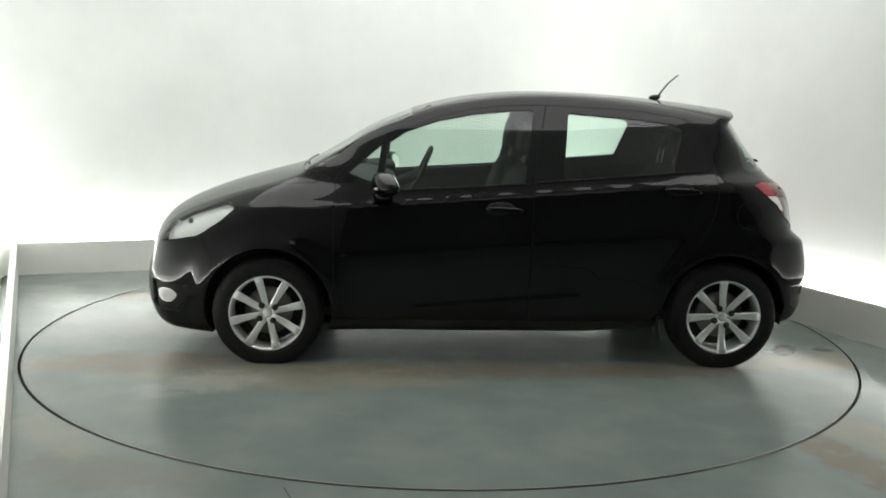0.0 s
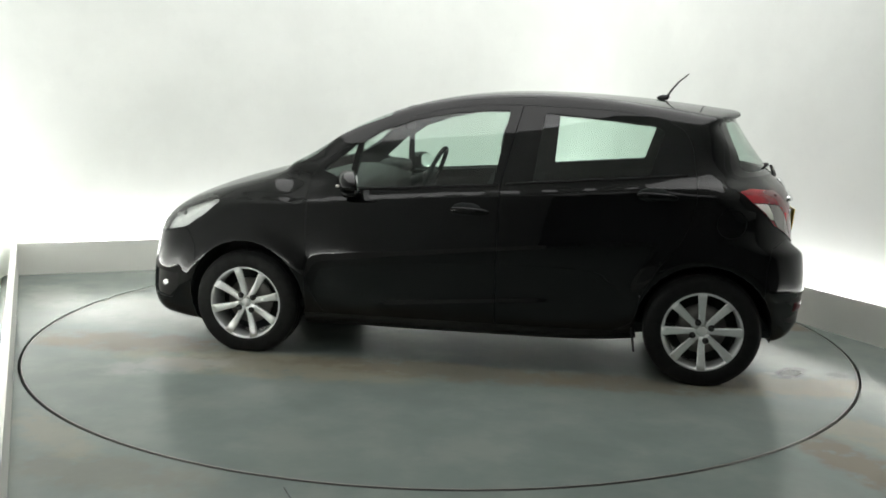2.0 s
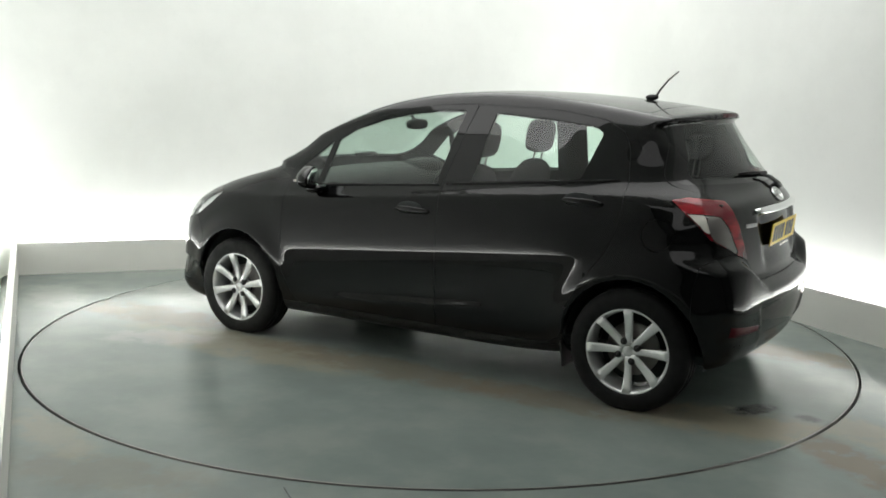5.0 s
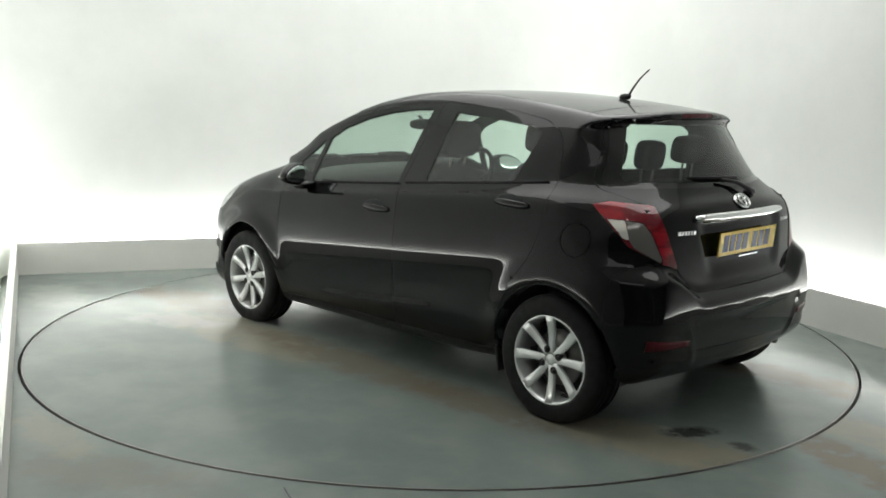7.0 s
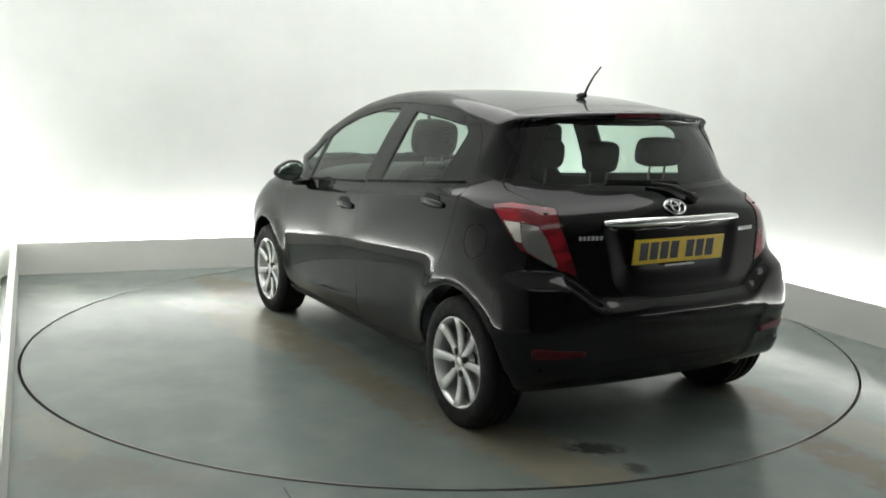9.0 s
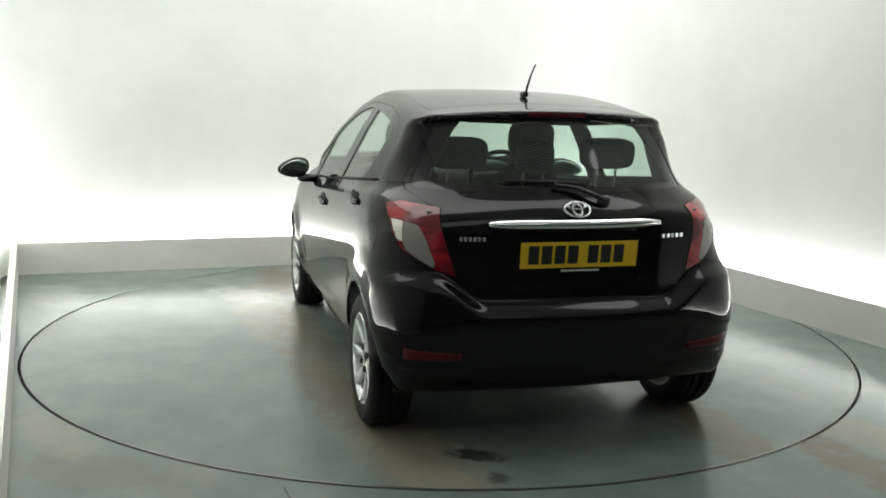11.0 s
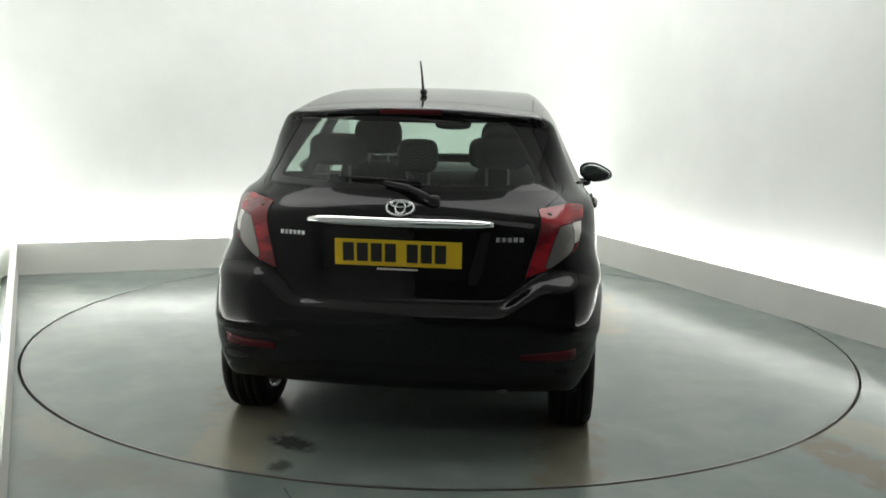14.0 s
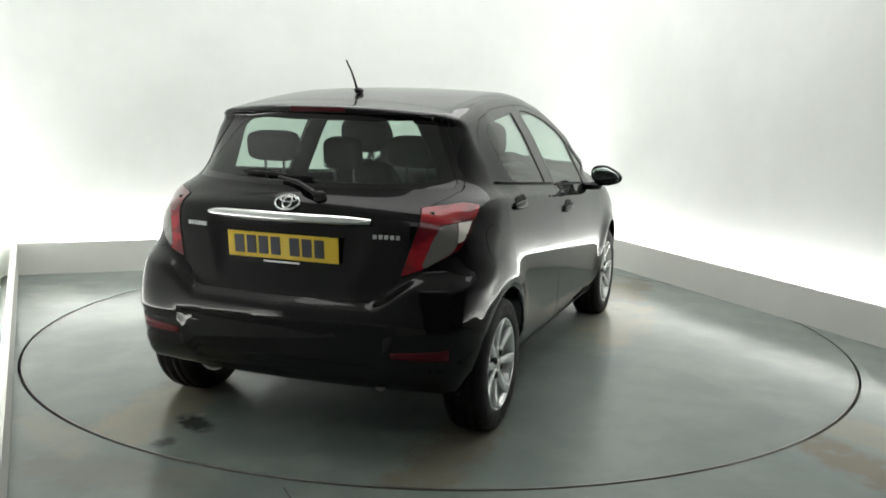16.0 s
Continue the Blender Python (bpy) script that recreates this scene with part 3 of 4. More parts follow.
def build_shell():
    verts, faces = shell()
    bm = bmesh.new()
    vs = [bm.verts.new(v) for v in verts]
    for f in faces:
        if len(set(f)) == 4:
            try:
                bm.faces.new([vs[i] for i in f])
            except ValueError:
                pass
    bmesh.ops.bisect_plane(bm, geom=bm.verts[:] + bm.edges[:] + bm.faces[:], dist=1e-5, plane_co=(0, 0, 0), plane_no=(0, -1, 0), clear_outer=True)
    bmesh.ops.recalc_face_normals(bm, faces=bm.faces[:])
    up = max(bm.faces, key=lambda f: f.calc_center_median().z)
    if up.normal.z < 0:
        bmesh.ops.reverse_faces(bm, faces=bm.faces[:])
    bm.normal_update()
    tag = bm.faces.layers.int.new("panel")
    names = ["shell"]

    def cut(name, view, poly, fits):
        names.append(name)
        carve(bm, tag, len(names) - 1, view, poly, fits)

    beside = lambda c, n: c.y > .3 and n.y > .25
    behind = lambda c, n: c.x < -1.2 and n.x < -.2
    cut("arch", "side", circle(HUB, HZ, .347), lambda c, n: c.y > .5)
    cut("arch", "side", circle(-HUB, HZ, .347), lambda c, n: c.y > .5)
    tail = rounded([(-.315, 1.018), (-.40, 1.030), (-.588, 1.014), (-.64, .887), (-.693, .740), (-.615, .768), (-.45, .850), (-.378, .940)], .012)
    cut("reversing_lens", "tail", rounded([(-.372, .960), (-.447, .955), (-.460, .872), (-.430, .884)], .006), lambda c, n: c.x < -1.25 and c.y > .3)
    cut("clear_lens", "tail", rounded([(-.447, .955), (-.522, .946), (-.560, .899), (-.612, .786), (-.600, .777), (-.479, .842), (-.460, .872)], .010), lambda c, n: c.x < -1.25 and c.y > .3)
    cut("tail_lamp", "tail", tail, lambda c, n: c.x < -1.25 and c.y > .3)
    cut("rear_window", "rear", rounded([(-.1, 1.362), (.430, 1.358), (.575, 1.13), (.56, 1.108), (.30, 1.102), (-.1, 1.097)], .03), behind)
    cut("window_border", "rear", rounded([(-.1, 1.378), (.50, 1.374), (.64, 1.100), (.63, 1.084), (.30, 1.082), (-.1, 1.077)], .02), lambda c, n: c.x < -1.1 and n.x < -.05)
    cut("brake_lamp", "rear", rounded([(-.1, 1.412), (.135, 1.410), (.135, 1.388), (-.1, 1.390)], .005), lambda c, n: c.x < -1.35 and n.x < -.1)
    cut("tailgate", "rear", rounded([(-.1, .632), (.40, .634), (.445, .652), (.50, .715), (.528, .745), (.566, .887), (.585, 1.012), (.63, 1.045), (.668, 1.075), (.660, 1.105), (.532, 1.378), (.52, 1.386), (-.1, 1.386)], .012),
        lambda c, n: c.x < -1.1 and n.x < -.05)
    cut("spoiler", "top", [(-1.27, -.1), (-1.20, .50), (-1.21, .56), (-1.60, .57), (-1.60, -.1)], lambda c, n: c.z > 1.33)
    cut("windscreen", "rear", rounded([(-.1, 1.07), (.60, 1.045), (.665, 1.06), (.545, 1.37), (-.1, 1.40)], .03), lambda c, n: c.x > .3 and n.x > .15)
    cut("headlamp", "side", rounded([(1.86, .645), (1.85, .725), (1.70, .815), (1.49, .884), (1.425, .854), (1.506, .782), (1.628, .700)], .02), lambda c, n: c.y > .30)
    cut("bonnet", "top", rounded([(1.93, -.1), (1.86, .40), (1.62, .60), (1.0, .69), (.93, .66), (1.13, -.1)], .05), lambda c, n: c.z > .7 and n.z > .2)
    cut("quarter_glass", "side", rounded([(.825, 1.045), (.650, 1.198), (.680, .992)], .010), beside)
    cut("front_window", "side", rounded([(.643, .945), (.612, 1.207), (.52, 1.268), (.34, 1.330), (.15, 1.368), (-.02, 1.388), (-.19, 1.394), (-.130, 1.000)], .014), beside)
    cut("rear_window_side", "side", rounded([(-.385, 1.386), (-.74, 1.360), (-.965, 1.336), (-1.012, 1.305), (-.945, 1.085), (-.345, 1.034)], .018), beside)
    cut("front_door", "side", rounded([(.895, 1.02), (.895, .45), (.82, .275), (.77, .248), (-.165, .248), (-.175, .9), (-.17, 1.0), (-.262, 1.428), (-.02, 1.420), (.17, 1.395), (.37, 1.343),
                                       (.52, 1.28), (.66, 1.203), (.80, 1.115)], .025), beside)
    cut("rear_door", "side", rounded([(-.165, .248), (-.80, .252), (-.90, .31), (-.935, .47), (-1.02, .62), (-1.11, .734), (-1.165, .85), (-1.19, .98), (-1.185, 1.08), (-1.16, 1.24), (-1.12, 1.315), (-1.02, 1.37),
                                      (-.76, 1.41), (-.262, 1.428), (-.17, 1.0), (-.175, .9)], .025), beside)
    cut("fuel_flap", "side", circle(-1.365, .858, .074, 24), beside)
    cut("fog_bezel", "side", rounded([(1.93, .425), (1.68, .415), (1.70, .33), (1.74, .27), (1.90, .285)], .02), lambda c, n: c.y > .4)
    cut("front_bumper", "side", [(2.3, .05), (1.52, .05), (1.565, .60), (1.62, .690), (1.85, .642), (2.3, .66)], lambda c, n: True)
    cut("rear_bumper", "side", [(-2.2, .05), (-1.545, .05), (-1.55, .63), (-1.57, .735), (-1.65, .775), (-2.2, .775)], lambda c, n: True)
    cut("sill", "side", [(.95, .05), (.95, .246), (-.98, .25), (-.98, .05)], lambda c, n: c.y > .55)
    cut("wing", "side", [(.9, .15), (1.7, .15), (1.9, .9), (1.0, 1.03), (.9, 1.02)], lambda c, n: c.y > .4)
    cut("roof", "top", rounded([(.55, -.1), (.50, .30), (.40, .515), (-1.195, .52), (-1.27, -.1)], .03), lambda c, n: c.z > 1.3 and n.z > .4)
    # slivers between the two doors belong to a door
    for f in bm.faces:
        if f[tag] == 0:
            c = f.calc_center_median()
            if c.y > .5 and -.30 < c.x < -.05 and .255 < c.z < 1.35:
                f[tag] = names.index("front_door" if c.x > -.17 else "rear_door")
    co = np.array([v.co[:] for v in bm.verts])
    co = settle(co, 3)
    mid = np.array([abs(v.co.y) < 1e-4 for v in bm.verts])
    co[mid, 1] = 0
    for v, c in zip(bm.verts, co):
        v.co = c
    panels = {}
    bm.verts.index_update()
    for f in bm.faces:
        panels.setdefault(names[f[tag]], []).append([v.index for v in f.verts])
    bm.free()
    return co, panels


def panel_mesh(co, faces, both, flip=False, gap=0.0017, rim=0.014, sink=0.0):
    """One panel of the body, drawn in a little from its edge and turned in there."""
    bm = bmesh.new()
    used = {}

    def vert(i, s):
        key = (i, 1 if abs(co[i][1]) < 1e-4 else s)
        if key not in used:
            used[key] = bm.verts.new((co[i][0] + OX, s * co[i][1] + OY, co[i][2]))
        return used[key]
    for s in ((1, -1) if both else ((-1,) if flip else (1,))):
        for f in faces:
            ids = [vert(i, s) for i in f]
            if len(set(ids)) > 2:
                try:
                    bm.faces.new(ids if s > 0 else ids[::-1])
                except ValueError:
                    pass
    bmesh.ops.dissolve_degenerate(bm, edges=bm.edges[:], dist=1e-5)
    for _ in range(2):
        thin = {e.link_faces[0] for e in bm.edges if e.is_boundary and e.calc_length() > 1e-6 and e.link_faces[0].calc_area() / e.calc_length() < 0.0022}
        bmesh.ops.delete(bm, geom=list(thin), context="FACES")
    bm.normal_update()
    edges = [e for e in bm.edges if e.is_boundary]
    pull = {}
    for e in edges:
        f = e.link_faces[0]
        d = f.normal.cross(e.verts[1].co - e.verts[0].co)
        if d.length < 1e-9:
            continue
        d.normalize()
        if d.dot(f.calc_center_median() - e.verts[0].co) < 0:
            d = -d
        for v in e.verts:
            pull[v] = pull.get(v, Vector()) + d
    normal = {v: v.normal.copy() for v in bm.verts}
    for v in bm.verts:
        if sink:
            v.co -= normal[v] * sink
    for v, d in pull.items():
        if d.length > 1e-6:
            v.co += d.normalized() * gap
    if rim:
        low = {v: bm.verts.new(v.co - normal[v] * rim) for v in {w for e in edges for w in e.verts}}
        for e in edges:
            f = e.link_faces[0]
            a, b = e.verts
            loop = [l for l in f.loops if l.edge == e][0]
            if loop.vert == a:
                a, b = b, a
            try:
                bm.faces.new((a, b, low[b], low[a])).material_index = 1
            except ValueError:
                pass
            e.smooth = False
    return bm


CAR = new("car")
tagged(CAR, "black five-door hatchback with silver alloy wheels parked on the turntable", "car")


def body():
    co, panels = build_shell()

    def place(name, source, mat, side=0, label="", **more):
        bm = panel_mesh(co, panels[source], side == 0, side < 0, **more)
        ob = part(name, bm, mat, CAR, label)
        ob.data.materials.append(SEAM)
        return ob

    parts = {}
    lining = [f for k in panels if k in ("shell", "wing", "front_door", "rear_door", "front_bumper", "rear_bumper", "sill", "tailgate", "bonnet", "roof", "spoiler", "fog_bezel",
                                         "tail_lamp", "clear_lens", "reversing_lens", "brake_lamp", "window_border", "fuel_flap") for f in panels[k]]
    part("interior_lining", panel_mesh(co, lining, True, rim=0, gap=0.0, sink=0.016), TRIM, CAR, "dark inner lining of the body")
    parts["shell"] = place("body_shell", "shell", PAINT, gap=0.0)
    for name, mat, label in (("roof", PAINT, ""), ("bonnet", PAINT, ""), ("tailgate", PAINT, "black tailgate with a recess for the number plate"),
                             ("spoiler", PAINT, ""), ("front_bumper", PAINT, ""), ("rear_bumper", PAINT, "glossy black rear bumper")):
        parts[name] = place(name, name, mat, 0, label)

    place("windscreen", "windscreen", GLASS, 0, "clear windscreen", rim=0, sink=.003, gap=-.004).visible_shadow = False
    g = place("rear_window", "rear_window", GLASS, 0, "tinted rear window", rim=0, sink=.003, gap=-.004)
    g.visible_shadow = False
    g.parent = parts["tailgate"]
    wb = place("window_border", "window_border", GLOSS, 0, "black printed glass border", rim=0, sink=.003, gap=-.001)
    wb.parent = parts["tailgate"]
    b = place("brake_light", "brake_lamp", DARKRED, 0, "red high-level brake light")
    b.parent = parts["tailgate"]
    for s in (1, -1):
        fd = place("front_door", "front_door", PAINT, s)
        rd = place("rear_door", "rear_door", PAINT, s)
        for src, nm, dad in (("front_window", "window", fd), ("quarter_glass", "quarter_window", fd), ("rear_window_side", "window", rd)):
            w = place(nm, src, GLASS, s, "lightly green-tinted side window", rim=0, sink=.004, gap=-.004)
            w.visible_shadow = False
            w.parent = dad
        place("front_wing", "wing", PAINT, s)
        place("fuel_flap", "fuel_flap", PAINT, s, gap=0.0018 if s > 0 else 0.0, rim=0.014 if s > 0 else 0)
        place("sill", "sill", PLASTIC, s)
        place("fog_lamp_bezel", "fog_bezel", GLOSS, s, "gloss black fog lamp surround", sink=.012).parent = parts["front_bumper"]
        hl = place("headlight", "headlamp", COVER, s, "clear swept-back headlight with bright reflectors", rim=0)
        hl.visible_shadow = False
        bowl = part("reflector_bowl", panel_mesh(co, panels["headlamp"], False, s < 0, rim=.02, gap=.0, sink=.035), LAMPGLASS, hl)
        bowl.data.materials.append(LAMPGLASS)
        for x, y, z, r in ((1.745, .575, .715, .040), (1.61, .645, .750, .028)):
            bm = lathe([(r, .03), (r * .96, .034), (r * .8, .0), (r * .5, -.02), (.001, -.028)], 28)
            part("lamp_bowl", moved(bm, pose(OX + x, s * y + OY, z, 0, 0, -62 if s > 0 else -118)), LAMPGLASS, hl)
        part("lamp_divider", moved(blob(.022, .008, .038, 2.6, 8), pose(OX + 1.69, s * .655 + OY, .740, 0, 0, s * -48)), PLASTIC, hl)
        tl = place("tail_light", "tail_lamp", RED, s, "red tail light with a clear lower lens", sink=-.004)
        whole = panels["tail_lamp"] + panels["clear_lens"] + panels["reversing_lens"]
        part("lamp_housing", panel_mesh(co, whole, False, s < 0, rim=0, gap=.004, sink=.003), RED, tl)
        for src, mat, lb in (("clear_lens", CLEAR, "smoky clear lower lens"), ("reversing_lens", AMBER, "white reversing lens")):
            place(src, src, mat, s, lb, sink=-.003, gap=.0008).parent = tl
    return parts


PARTS = body()


# ---------------------------------------------------------------- the car's fittings
def back_x(y, z):
    """Where the car's rear face lies at y and z."""
    lo, hi = -2.1, -1.0
    for _ in range(40):
        m = (lo + hi) / 2
        if field(np.array([[m, y, z]]))[0] > 0:
            lo = m
        else:
            hi = m
    return lo


def side_y(x, z):
    """Where the car's flank lies at x and z."""
    lo, hi = 0.3, 1.0
    for _ in range(40):
        m = (lo + hi) / 2
        if field(np.array([[x, m, z]]))[0] < 0:
            lo = m
        else:
            hi = m
    return hi


def at(bm, x=0.0, y=0.0, z=0.0, rx=0, ry=0, rz=0):
    return moved(bm, pose(OX + x, OY + y, z, rx, ry, rz))


def flipped(bm):
    bmesh.ops.scale(bm, vec=(1, -1, 1), verts=bm.verts[:])
    bmesh.ops.reverse_faces(bm, faces=bm.faces[:])
    return bm


def spoke():
    bm = box(.026, .197, -.011, .011, -.5, .5, 0)
    bmesh.ops.subdivide_edges(bm, edges=[e for e in bm.edges if abs((e.verts[0].co - e.verts[1].co).x) > .1], cuts=5)
    for v in bm.verts:
        t = (v.co.x - .026) / .171
        v.co.z *= 0.032 + 0.016 * t ** 1.5
        v.co.y += 0.066 + 0.014 * t - 0.010 * math.sin(math.pi * t)
    bmesh.ops.bevel(bm, geom=[e for e in bm.edges if abs((e.verts[0].co - e.verts[1].co).x) > .015], offset=.007, segments=2, profile=.5, affect="EDGES")
    return bm


def wheel(x, side, turn):
    """Tyre, eight-spoke alloy rim, brake and wheel nuts."""
    def put(bm):
        if side < 0:
            flipped(bm)
        bmesh.ops.scale(bm, vec=(1.02, 1, 1.02), verts=bm.verts[:])
        at(bm, x, side * 0.737, .282 if x > 0 else .290, 0, turn, 0)
        for v in bm.verts:      # the tyre stands flat where it bears the car
            v.co.z = max(v.co.z, 0.001)
        return bm
    rim = [(.206, .080), (.207, .089), (.200, .092), (.194, .088), (.188, .074), (.181, .045), (.178, -.085), (.205, -.09)]
    w = part("wheel", put(lathe(rim, 64)), ALLOY, CAR, "silver eight-spoke alloy wheel")
    tyre = [(.196, .080), (.205, .092), (.222, .0955), (.245, .097), (.268, .094), (.284, .084), (.292, .068), (.2955, .050), (.290, .047), (.290, .040),
            (.2965, .037), (.2965, .012), (.291, .010), (.291, .004), (.2965, .001)]
    tyre = tyre + [(r, -a) for r, a in tyre[::-1]]
    part("tyre", put(lathe(tyre, 72)), RUBBER, w, "black road tyre")
    for i in range(8):
        part("spoke", put(moved(spoke(), pose(0, 0, 0, 0, 45 * i, 0))), ALLOY, w)
    part("hub", put(lathe([(.001, .079), (.018, .078), (.024, .074), (.034, .066), (.042, .050), (.05, .02)], 32)), ALLOY, w)
    part("brake_disc", put(lathe([(.05, .012), (.128, .012), (.128, -.01), (.05, -.01)], 40)), STEEL, w, "grey steel brake disc")
    part("brake_shield", put(lathe([(.001, -.035), (.176, -.035), (.176, -.05)], 40)), SEAM, w)
    for i in range(4):
        a = math.radians(45 + 90 * i + 22.5)
        nut = lathe([(.001, .074), (.009, .074), (.010, .066), (.0155, .066), (.0165, .070), (.0165, .050)], 12)
        part("wheel_nut", put(moved(nut, Matrix.Translation((.050 * math.cos(a), 0.010, .050 * math.sin(a))))), PLASTIC, w)


def wheel_well(x, side):
    bm = lathe([(.352, .02), (.352, -.30), (.05, -.30)], 48)
    bmesh.ops.bisect_plane(bm, geom=bm.verts[:] + bm.edges[:] + bm.faces[:], plane_co=(0, 0, -.06), plane_no=(0, 0, -1), clear_outer=True)
    if side < 0:
        flipped(bm)
    part("wheel_well", at(bm, x, side * .735, HZ), SEAM, CAR, "dark wheel-arch liner")


def door_mirror(side):
    bm = blob(.068, .102, .062, 2.5, 14)
    for v in bm.verts:
        if v.co.x < -.02:
            v.co.x = -.02 + (v.co.x + .02) * .25
        v.co.z *= 1 - 0.38 * max(v.co.y, 0) / .1
        v.co.z += 0.012 - 0.010 * v.co.y / .1
        v.co.x -= 0.035 * (v.co.y / .1)
    arm = moved(blob(.05, .075, .026, 2.6, 8), Matrix.Translation((.02, -.10, -.055)))
    put = lambda b: at(flipped(b) if side < 0 else b, .615, side * .915, .988)
    m = part("door_mirror", put(joined(bm, arm)), PAINT, CAR, "black door mirror with a side repeater")
    g = blob(.004, .088, .048, 2.5, 10)
    for v in g.verts:
        v.co.z = v.co.z * (1 - 0.38 * max(v.co.y, 0) / .1) + 0.012 - 0.010 * v.co.y / .1
        v.co.x -= 0.035 * (v.co.y / .1) + .034
    part("mirror_glass", put(g), MIRROR, m, "silvered mirror glass")
    lamp = blob(.012, .035, .008, 2.4, 8)
    part("side_repeater", put(moved(lamp, pose(.048, .03, -.005, 0, 0, -18))), AMBER, m, "clear indicator lens")


def door_handle(x, z, side):
    y = side_y(x, z)
    place = lambda b, dy: at(flipped(b) if side < 0 else b, x, side * (y + dy), z)
    # no hollow is cut: a near-black raised oval gives the cup's shade
    cup = blob(.082, .007, .043, 2.3, 12)
    cup = moved(cup, Matrix.Translation((.02, 0, .0)))
    h = part("handle_cup_shade", place(cup, -.002), SEAM, CAR, "dark oval painted for the shade in the handle hollow")
    bar = blob(.105, .011, .019, 2.6, 14)
    for v in bar.verts:
        v.co.y += 0.007 * math.cos(v.co.x / .098 * math.pi / 2)
        v.co.z += 0.004 * (v.co.x / .098)
    part("door_handle", place(bar, .010), PAINT, h, "black pull handle")


def strip(points, w, t, mat, name, parent, label=""):
    """A flat bar along points, w high and t thick."""
    bm = tube(points, 1.0, 8)
    n = len(points)
    for i, v in enumerate(bm.verts):
        p = Vector(points[min(i // 8, n - 1)])
        d = v.co - p
        v.co = p + Vector((d.x * t, d.y * t, d.z * w))
    return part(name, at(bm), mat, parent, label)


def rear_fittings():
    gate = PARTS["tailgate"]
    # bright strip over the plate
    ys = np.linspace(-.385, .385, 17)
    bm = bmesh.new()
    rows = []
    for y in ys:
        e = 1 - 0.45 * (abs(y) / .385) ** 6
        x = back_x(y, .958) - .010
        rows.append([bm.verts.new((x + dx, y, .956 + dz * e)) for dx, dz in ((.02, .019), (-.004, .020), (-.014, .006), (-.016, -.012), (.0, -.019), (.02, -.017))])
    for a, b in zip(rows, rows[1:]):
        for i in range(6):
            bm.faces.new((a[i], a[(i + 1) % 6], b[(i + 1) % 6], b[i]))
    bm.faces.new(rows[0])
    bm.faces.new(rows[-1][::-1])
    bmesh.ops.recalc_face_normals(bm, faces=bm.faces[:])
    part("trim_strip", at(bm), CHROME, gate, "chrome strip above the number plate")
    # number plate with plain bars
    tilt = -5.5
    px = min(back_x(.25, .78), back_x(0, .775), back_x(.25, .885)) - .012
    plate = part("number_plate", at(box(-.003, .003, -.262, .262, -.0555, .0555, .0025), px, 0, .832, 0, tilt, 0), YELLOW, gate, "yellow rear number plate with plain dark bars", False)
    for i, y in enumerate((.205, .147, .089, .031, -.059, -.117, -.175)):
        b = box(-.0046, -.0034, y - .023, y + .023, -.039, .039, .0004)
        part("plate_bar", at(b, px, 0, .834, 0, tilt, 0), INK, plate, "plain dark bar", False)
    part("plate_foot_bar", at(box(-.005, -.002, -.085, .085, -.004, .004), px - .005, 0, .768, 0, tilt, 0), AMBER, plate, "thin pale bar", False)
    # oval badge, plain
    x = back_x(0, 1.014)
    lean = math.degrees(math.atan2(back_x(0, 1.03) - back_x(0, .998), .032))
    ring = lathe([(1.0, 0), (.93, -.07), (.84, -.04), (.82, 0.05)], 40)
    for v in ring.verts:
        v.co = Vector((v.co.y * .12, v.co.x * .062, v.co.z * .041))
    inner = lathe([(1.0, 0), (.85, -.07), (.68, -.02), (.66, .05)], 32)
    for v in inner.verts:
        v.co = Vector((v.co.y * .10 - .002, v.co.x * .024, v.co.z * .036))
    cross = lathe([(1.0, 0), (.90, -.07), (.72, -.02), (.70, .05)], 32)
    for v in cross.verts:
        v.co = Vector((v.co.y * .10 - .002, v.co.x * .045, v.co.z * .017 + .016))
    part("badge", at(joined(ring, inner, cross), x - .003, 0, 1.014, 0, lean, 0), CHROME, gate, "plain oval chrome badge")
    for y0, y1, z in ((.398, .513, .897), (-.509, -.388, .897)):
        n = 6 if y0 > 0 else 5
        w = (y1 - y0) / n
        b = joined(*[box(-.003, .003, y0 + w * i - (y0 + y1) / 2, y0 + w * (i + .68) - (y0 + y1) / 2, -.009, .009, .0012) for i in range(n)])
        ym = (y0 + y1) / 2
        turn = math.degrees(math.atan2(back_x(y1, z) - back_x(y0, z), y1 - y0))
        part("badge_bar", at(b, back_x(ym, z) - .0015, ym, z, 0, 0, -turn), ALLOY, gate, "row of small plain bright bars", False)
    # rear wiper
    pts = [(back_x(y, z) - d, y, z) for y, z, d in ((-.135, 1.045, .03), (-.10, 1.066, .035), (-.02, 1.098, .032), (.08, 1.112, .026))]
    w = part("wiper_arm", at(tube(pts, .013, 10, .008)), PLASTIC, gate, "black rear wiper arm")
    pts = [(back_x(y, z) - .014, y, z) for y, z in ((-.075, 1.112), (.06, 1.118), (.18, 1.122), (.285, 1.122))]
    part("wiper_blade", at(tube(pts, .009, 8, .006)), RUBBER, w)
    part("wiper_cap", at(blob(.022, .026, .024, 2.4, 10), back_x(-.135, 1.045) - .012, -.135, 1.045), PLASTIC, w)
    # clear lower lenses in the tail lights, reflectors, exhaust
    bumper = PARTS["rear_bumper"]
    for s in (1, -1):
        ys = np.linspace(.51, .74, 9)
        bm = bmesh.new()
        rows = []
        for y in ys:
            t = (y - .51) / .23
            zc, hh = .424 + .010 * t, .012 + .012 * t
            rows.append([bm.verts.new((back_x(y, z) - .004, y, z)) for z in np.linspace(zc - hh, zc + hh, 4)])
        for a, b in zip(rows, rows[1:]):
            for i in range(3):
                bm.faces.new((a[i], a[i + 1], b[i + 1], b[i]))
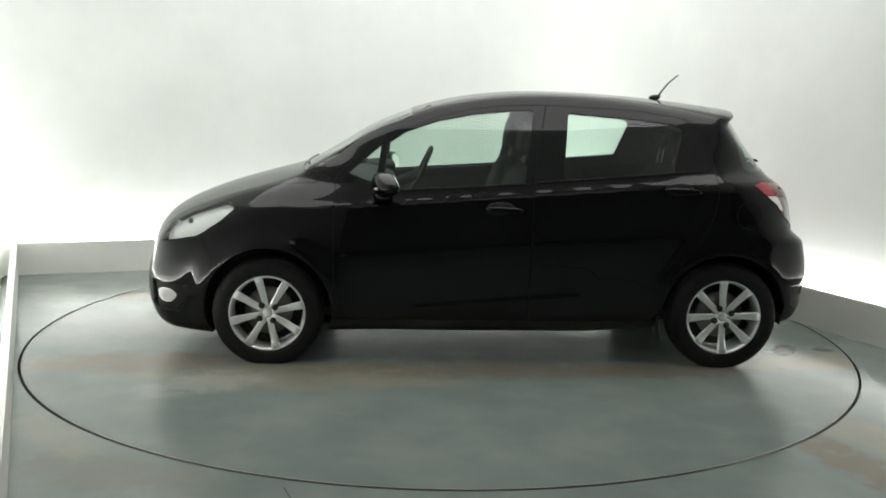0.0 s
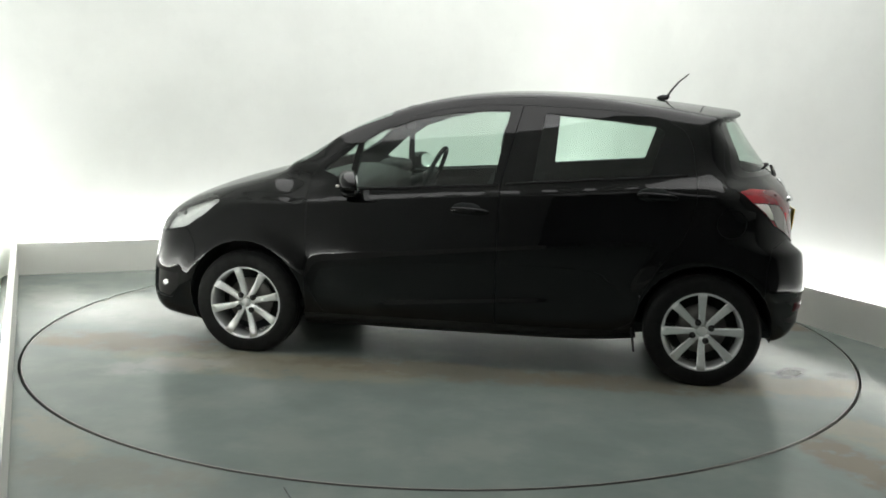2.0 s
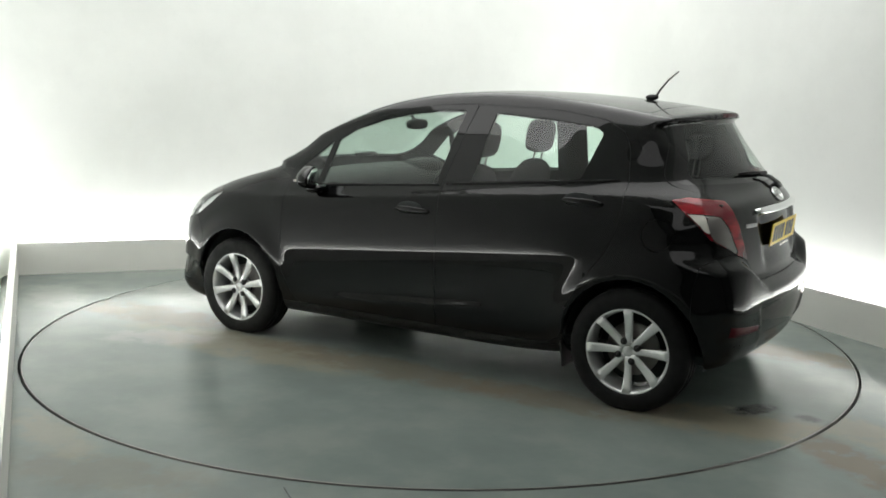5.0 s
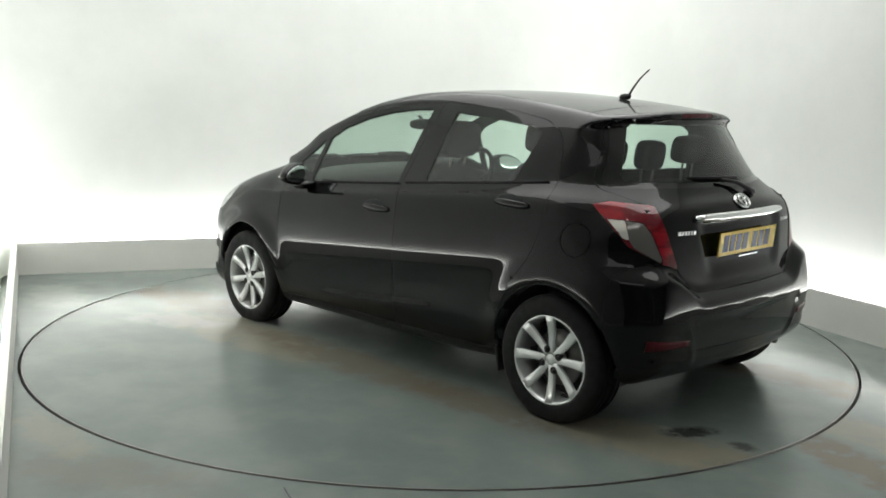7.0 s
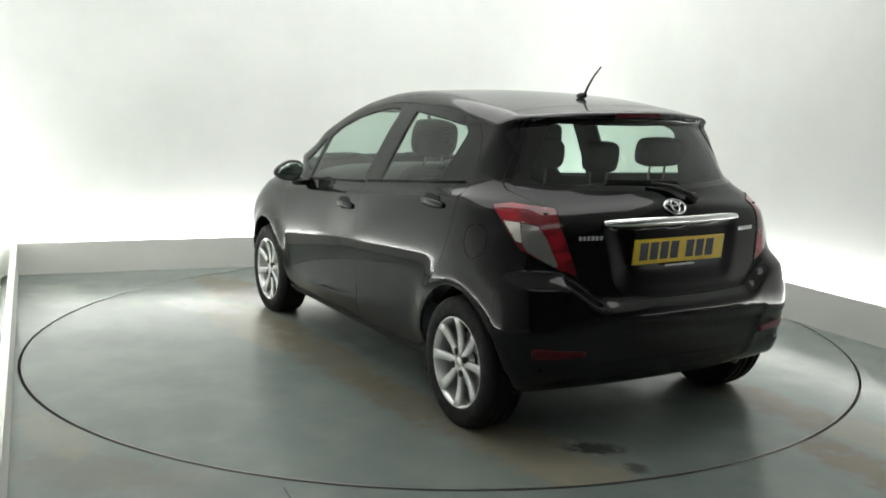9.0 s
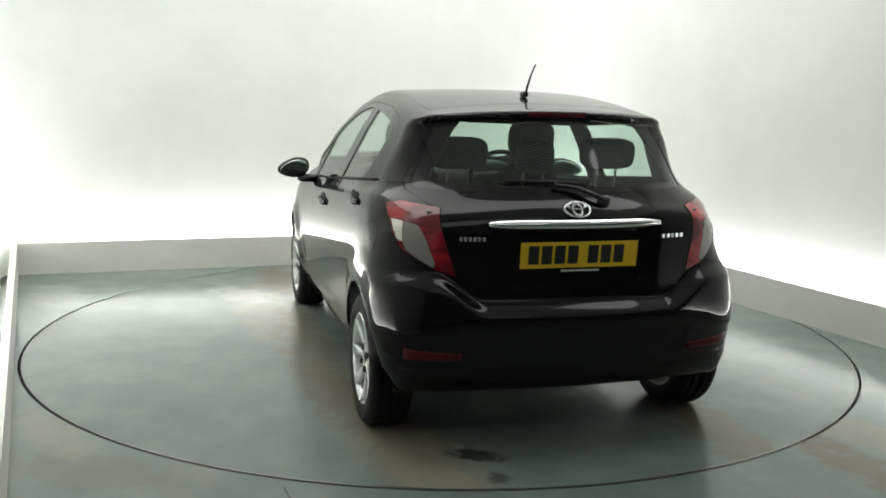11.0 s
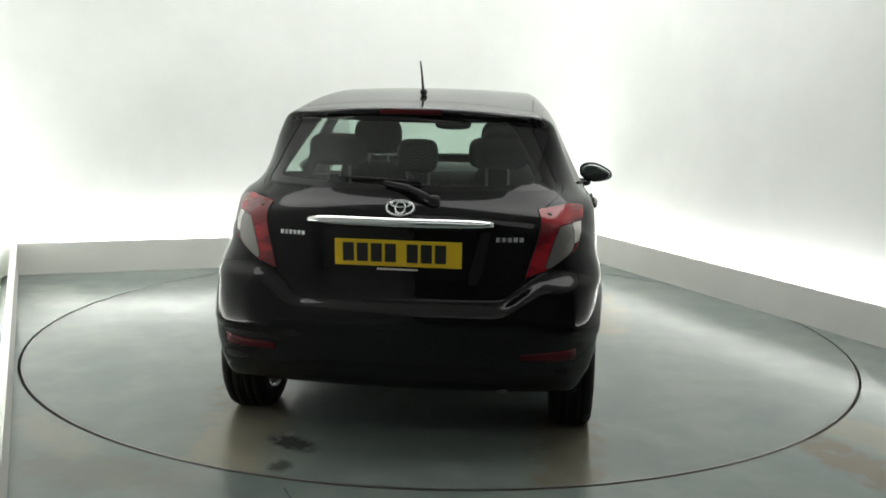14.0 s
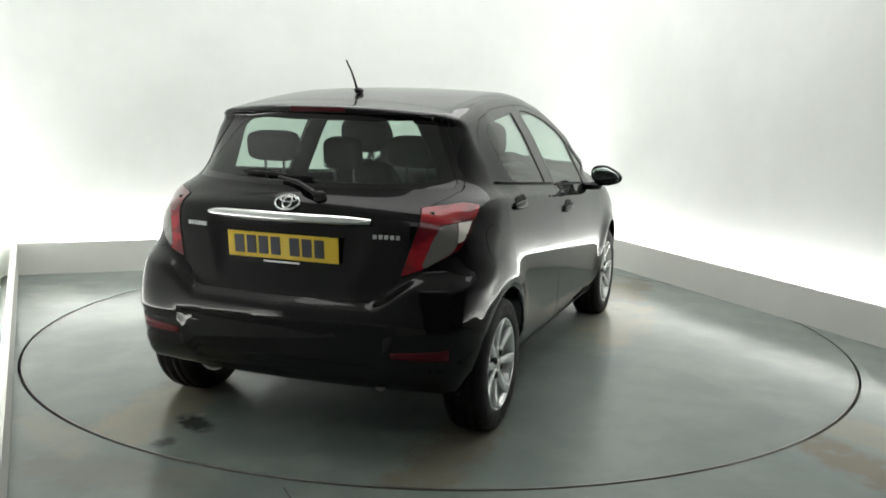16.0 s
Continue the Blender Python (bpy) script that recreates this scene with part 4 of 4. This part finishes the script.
        bmesh.ops.recalc_face_normals(bm, faces=bm.faces[:])
        bmesh.ops.solidify(bm, geom=bm.faces[:], thickness=.006)
        part("reflector", at(flipped(bm) if s < 0 else bm), DARKRED, bumper, "dark red bumper reflector")
    part("exhaust_pipe", at(tube([(-1.45, -.44, .30), (-1.62, -.44, .285), (-1.72, -.44, .272)], .024, 16)), STEEL, CAR, "steel exhaust tip")


def roof_fittings():
    a = part("antenna", at(tube([(-1.035, 0, 1.485), (-1.06, 0, 1.525), (-1.10, 0, 1.575), (-1.155, 0, 1.622)], .0065, 8, .0035)), PLASTIC, CAR, "black whip antenna")
    bm = blob(.036, .017, .016, 2.2, 10)
    for v in bm.verts:
        if v.co.z > 0:
            v.co.x -= v.co.z * 0.6
    part("antenna_base", at(bm, -1.015, 0, 1.484), PLASTIC, a)


def window_seals():
    for s in (1, -1):
        for x0, z0, x1, z1 in ((.70, .945, -.155, 1.004), (-.20, 1.012, -1.14, 1.090)):
            pts = []
            for t in np.linspace(0, 1, 14):
                x, z = x0 + (x1 - x0) * t, z0 + (z1 - z0) * t
                pts.append((x, s * (side_y(x, z) + .0035), z))
            strip(pts, .007, .003, RUBBER, "window_seal", CAR, "thin black rubber window seal")


def mud_flaps():
    for s in (1, -1):
        bm = box(-.006, .006, -.07, .07, -.065, .065, .004)
        part("mud_flap", at(bm, -.905, s * .725, .215, 0, 8, 0), PLASTIC, CAR, "small black mud flap ahead of the wheel")


def front_fittings():
    for s in (1, -1):
        part("fog_lamp", at(blob(.045, .05, .03, 2.4, 10), 1.835, s * .60, .325), CLEAR, PARTS["front_bumper"], "small clear fog lamp")
        pts = [(1.15, s * .30 - .20, 1.020), (1.085, s * .30 - .05, 1.060), (1.05, s * .30 + .2, 1.062)]
        part("windscreen_wiper", at(tube(pts, .012, 8)), PLASTIC, CAR, "black windscreen wiper")
    part("radiator_grille", at(blob(.03, .24, .045, 3, 12), 1.980, 0, .56), PLASTIC, PARTS["front_bumper"], "black plastic grille")


def seat(y, x, name="seat"):
    base = blob(.27, .25, .10, 3.2, 14)
    st = part(name, at(base, x + .05, y, .44), FABRIC, CAR, "dark grey fabric front seat")
    back = blob(.075, .24, .33, 3.2, 16)
    for v in back.verts:
        v.co.y *= 1 - 0.12 * max(v.co.z / .33, 0)
    part("backrest", at(back, x - .27, y, .77, 0, -16, 0), FABRIC, st)
    head = blob(.055, .135, .10, 3.6, 12)
    part("headrest", at(head, x - .385, y, 1.232, 0, -10, 0), FABRIC, st)
    for d in (-.055, .055):
        part("headrest_post", at(tube([(x - .355, y + d, 1.04), (x - .385, y + d, 1.17)], .006, 8)), STEEL, st)


def interior():
    for y in (.36, -.36):
        seat(y, .20)
    bench = part("rear_bench", at(blob(.28, .62, .10, 4, 14), -.78, 0, .47), FABRIC, CAR, "dark grey fabric rear bench")
    part("backrest", at(blob(.07, .62, .31, 4, 16), -1.10, 0, .76, 0, -14, 0), FABRIC, bench)
    for y in (.37, 0, -.37):
        tall = .072 if y else .075
        part("headrest", at(blob(.048, 0.135 if y else .092, tall, 4.0, 12), -1.185, y, 1.215 if y else 1.195, 0, -8, 0), FABRIC, bench)
        for d in (-.05, .05):
            part("headrest_post", at(tube([(-1.165, y + d, 1.02), (-1.185, y + d, 1.18)], .006, 8)), STEEL, bench)
    dash = blob(.24, .68, .19, 3.5, 16)
    d = part("dashboard", at(dash, .80, 0, .83), TRIM, CAR, "dark grey plastic dashboard")
    part("instrument_hood", at(blob(.10, .17, .05, 2.6, 10), .68, -.36, 1.0), TRIM, d)
    wheel_bm = lathe([(.178 + .015 * math.cos(a), .015 * math.sin(a)) for a in np.linspace(0, 2 * math.pi, 11)], 40)
    sw = part("steering_wheel", at(moved(wheel_bm, pose(0, 0, 0, 0, 0, 90)), .42, -.36, .96, 0, -24, 0), TRIM, CAR, "black steering wheel")
    part("steering_hub", at(blob(.03, .15, .035, 2.4, 10), .44, -.36, .955, 0, -24, 0), TRIM, sw)
    part("steering_column", at(tube([(.44, -.36, .95), (.70, -.36, .84)], .035, 12)), TRIM, sw)
    m = part("interior_mirror", at(blob(.02, .115, .033, 2.8, 10), .50, 0, 1.285), TRIM, CAR, "black interior rear-view mirror")
    part("mirror_stalk", at(tube([(.50, 0, 1.30), (.545, 0, 1.335)], .010, 8)), TRIM, m)
    for y in (.33, -.33):
        part("sun_visor", at(blob(.06, .17, .010, 3, 8), .42, y, 1.385, 0, 25, 0), TRIM, CAR, "folded grey sun visor")
    part("cabin_floor", at(box(-1.6, 1.0, -.74, .74, .26, .30)), SEAM, CAR, "dark cabin floor", False)
    part("parcel_shelf", at(box(-1.60, -1.22, -.62, .62, .985, 1.0, .004)), TRIM, CAR, "black parcel shelf", False)
    part("engine_block", at(box(1.0, 1.75, -.5, .5, .22, .75, .03)), SEAM, CAR, "dark engine bay filler behind the bumper")


for side in (1, -1):
    wheel(HUB, side, 14 if side > 0 else -8)
    wheel(-HUB, side, 2 if side > 0 else 6)
    wheel_well(HUB, side)
    wheel_well(-HUB, side)
    door_mirror(side)
    door_handle(-.02, .866, side)
    door_handle(-.99, .984, side)
rear_fittings()
roof_fittings()
window_seals()
front_fittings()
mud_flaps()
interior()


def motions():
    rows = [(float(t), pose(0, 0, 0, 0, 0, a)) for t, a in enumerate(YAW)]
    walk(TURNTABLE, rows)
    walk(CAR, rows)


motions()
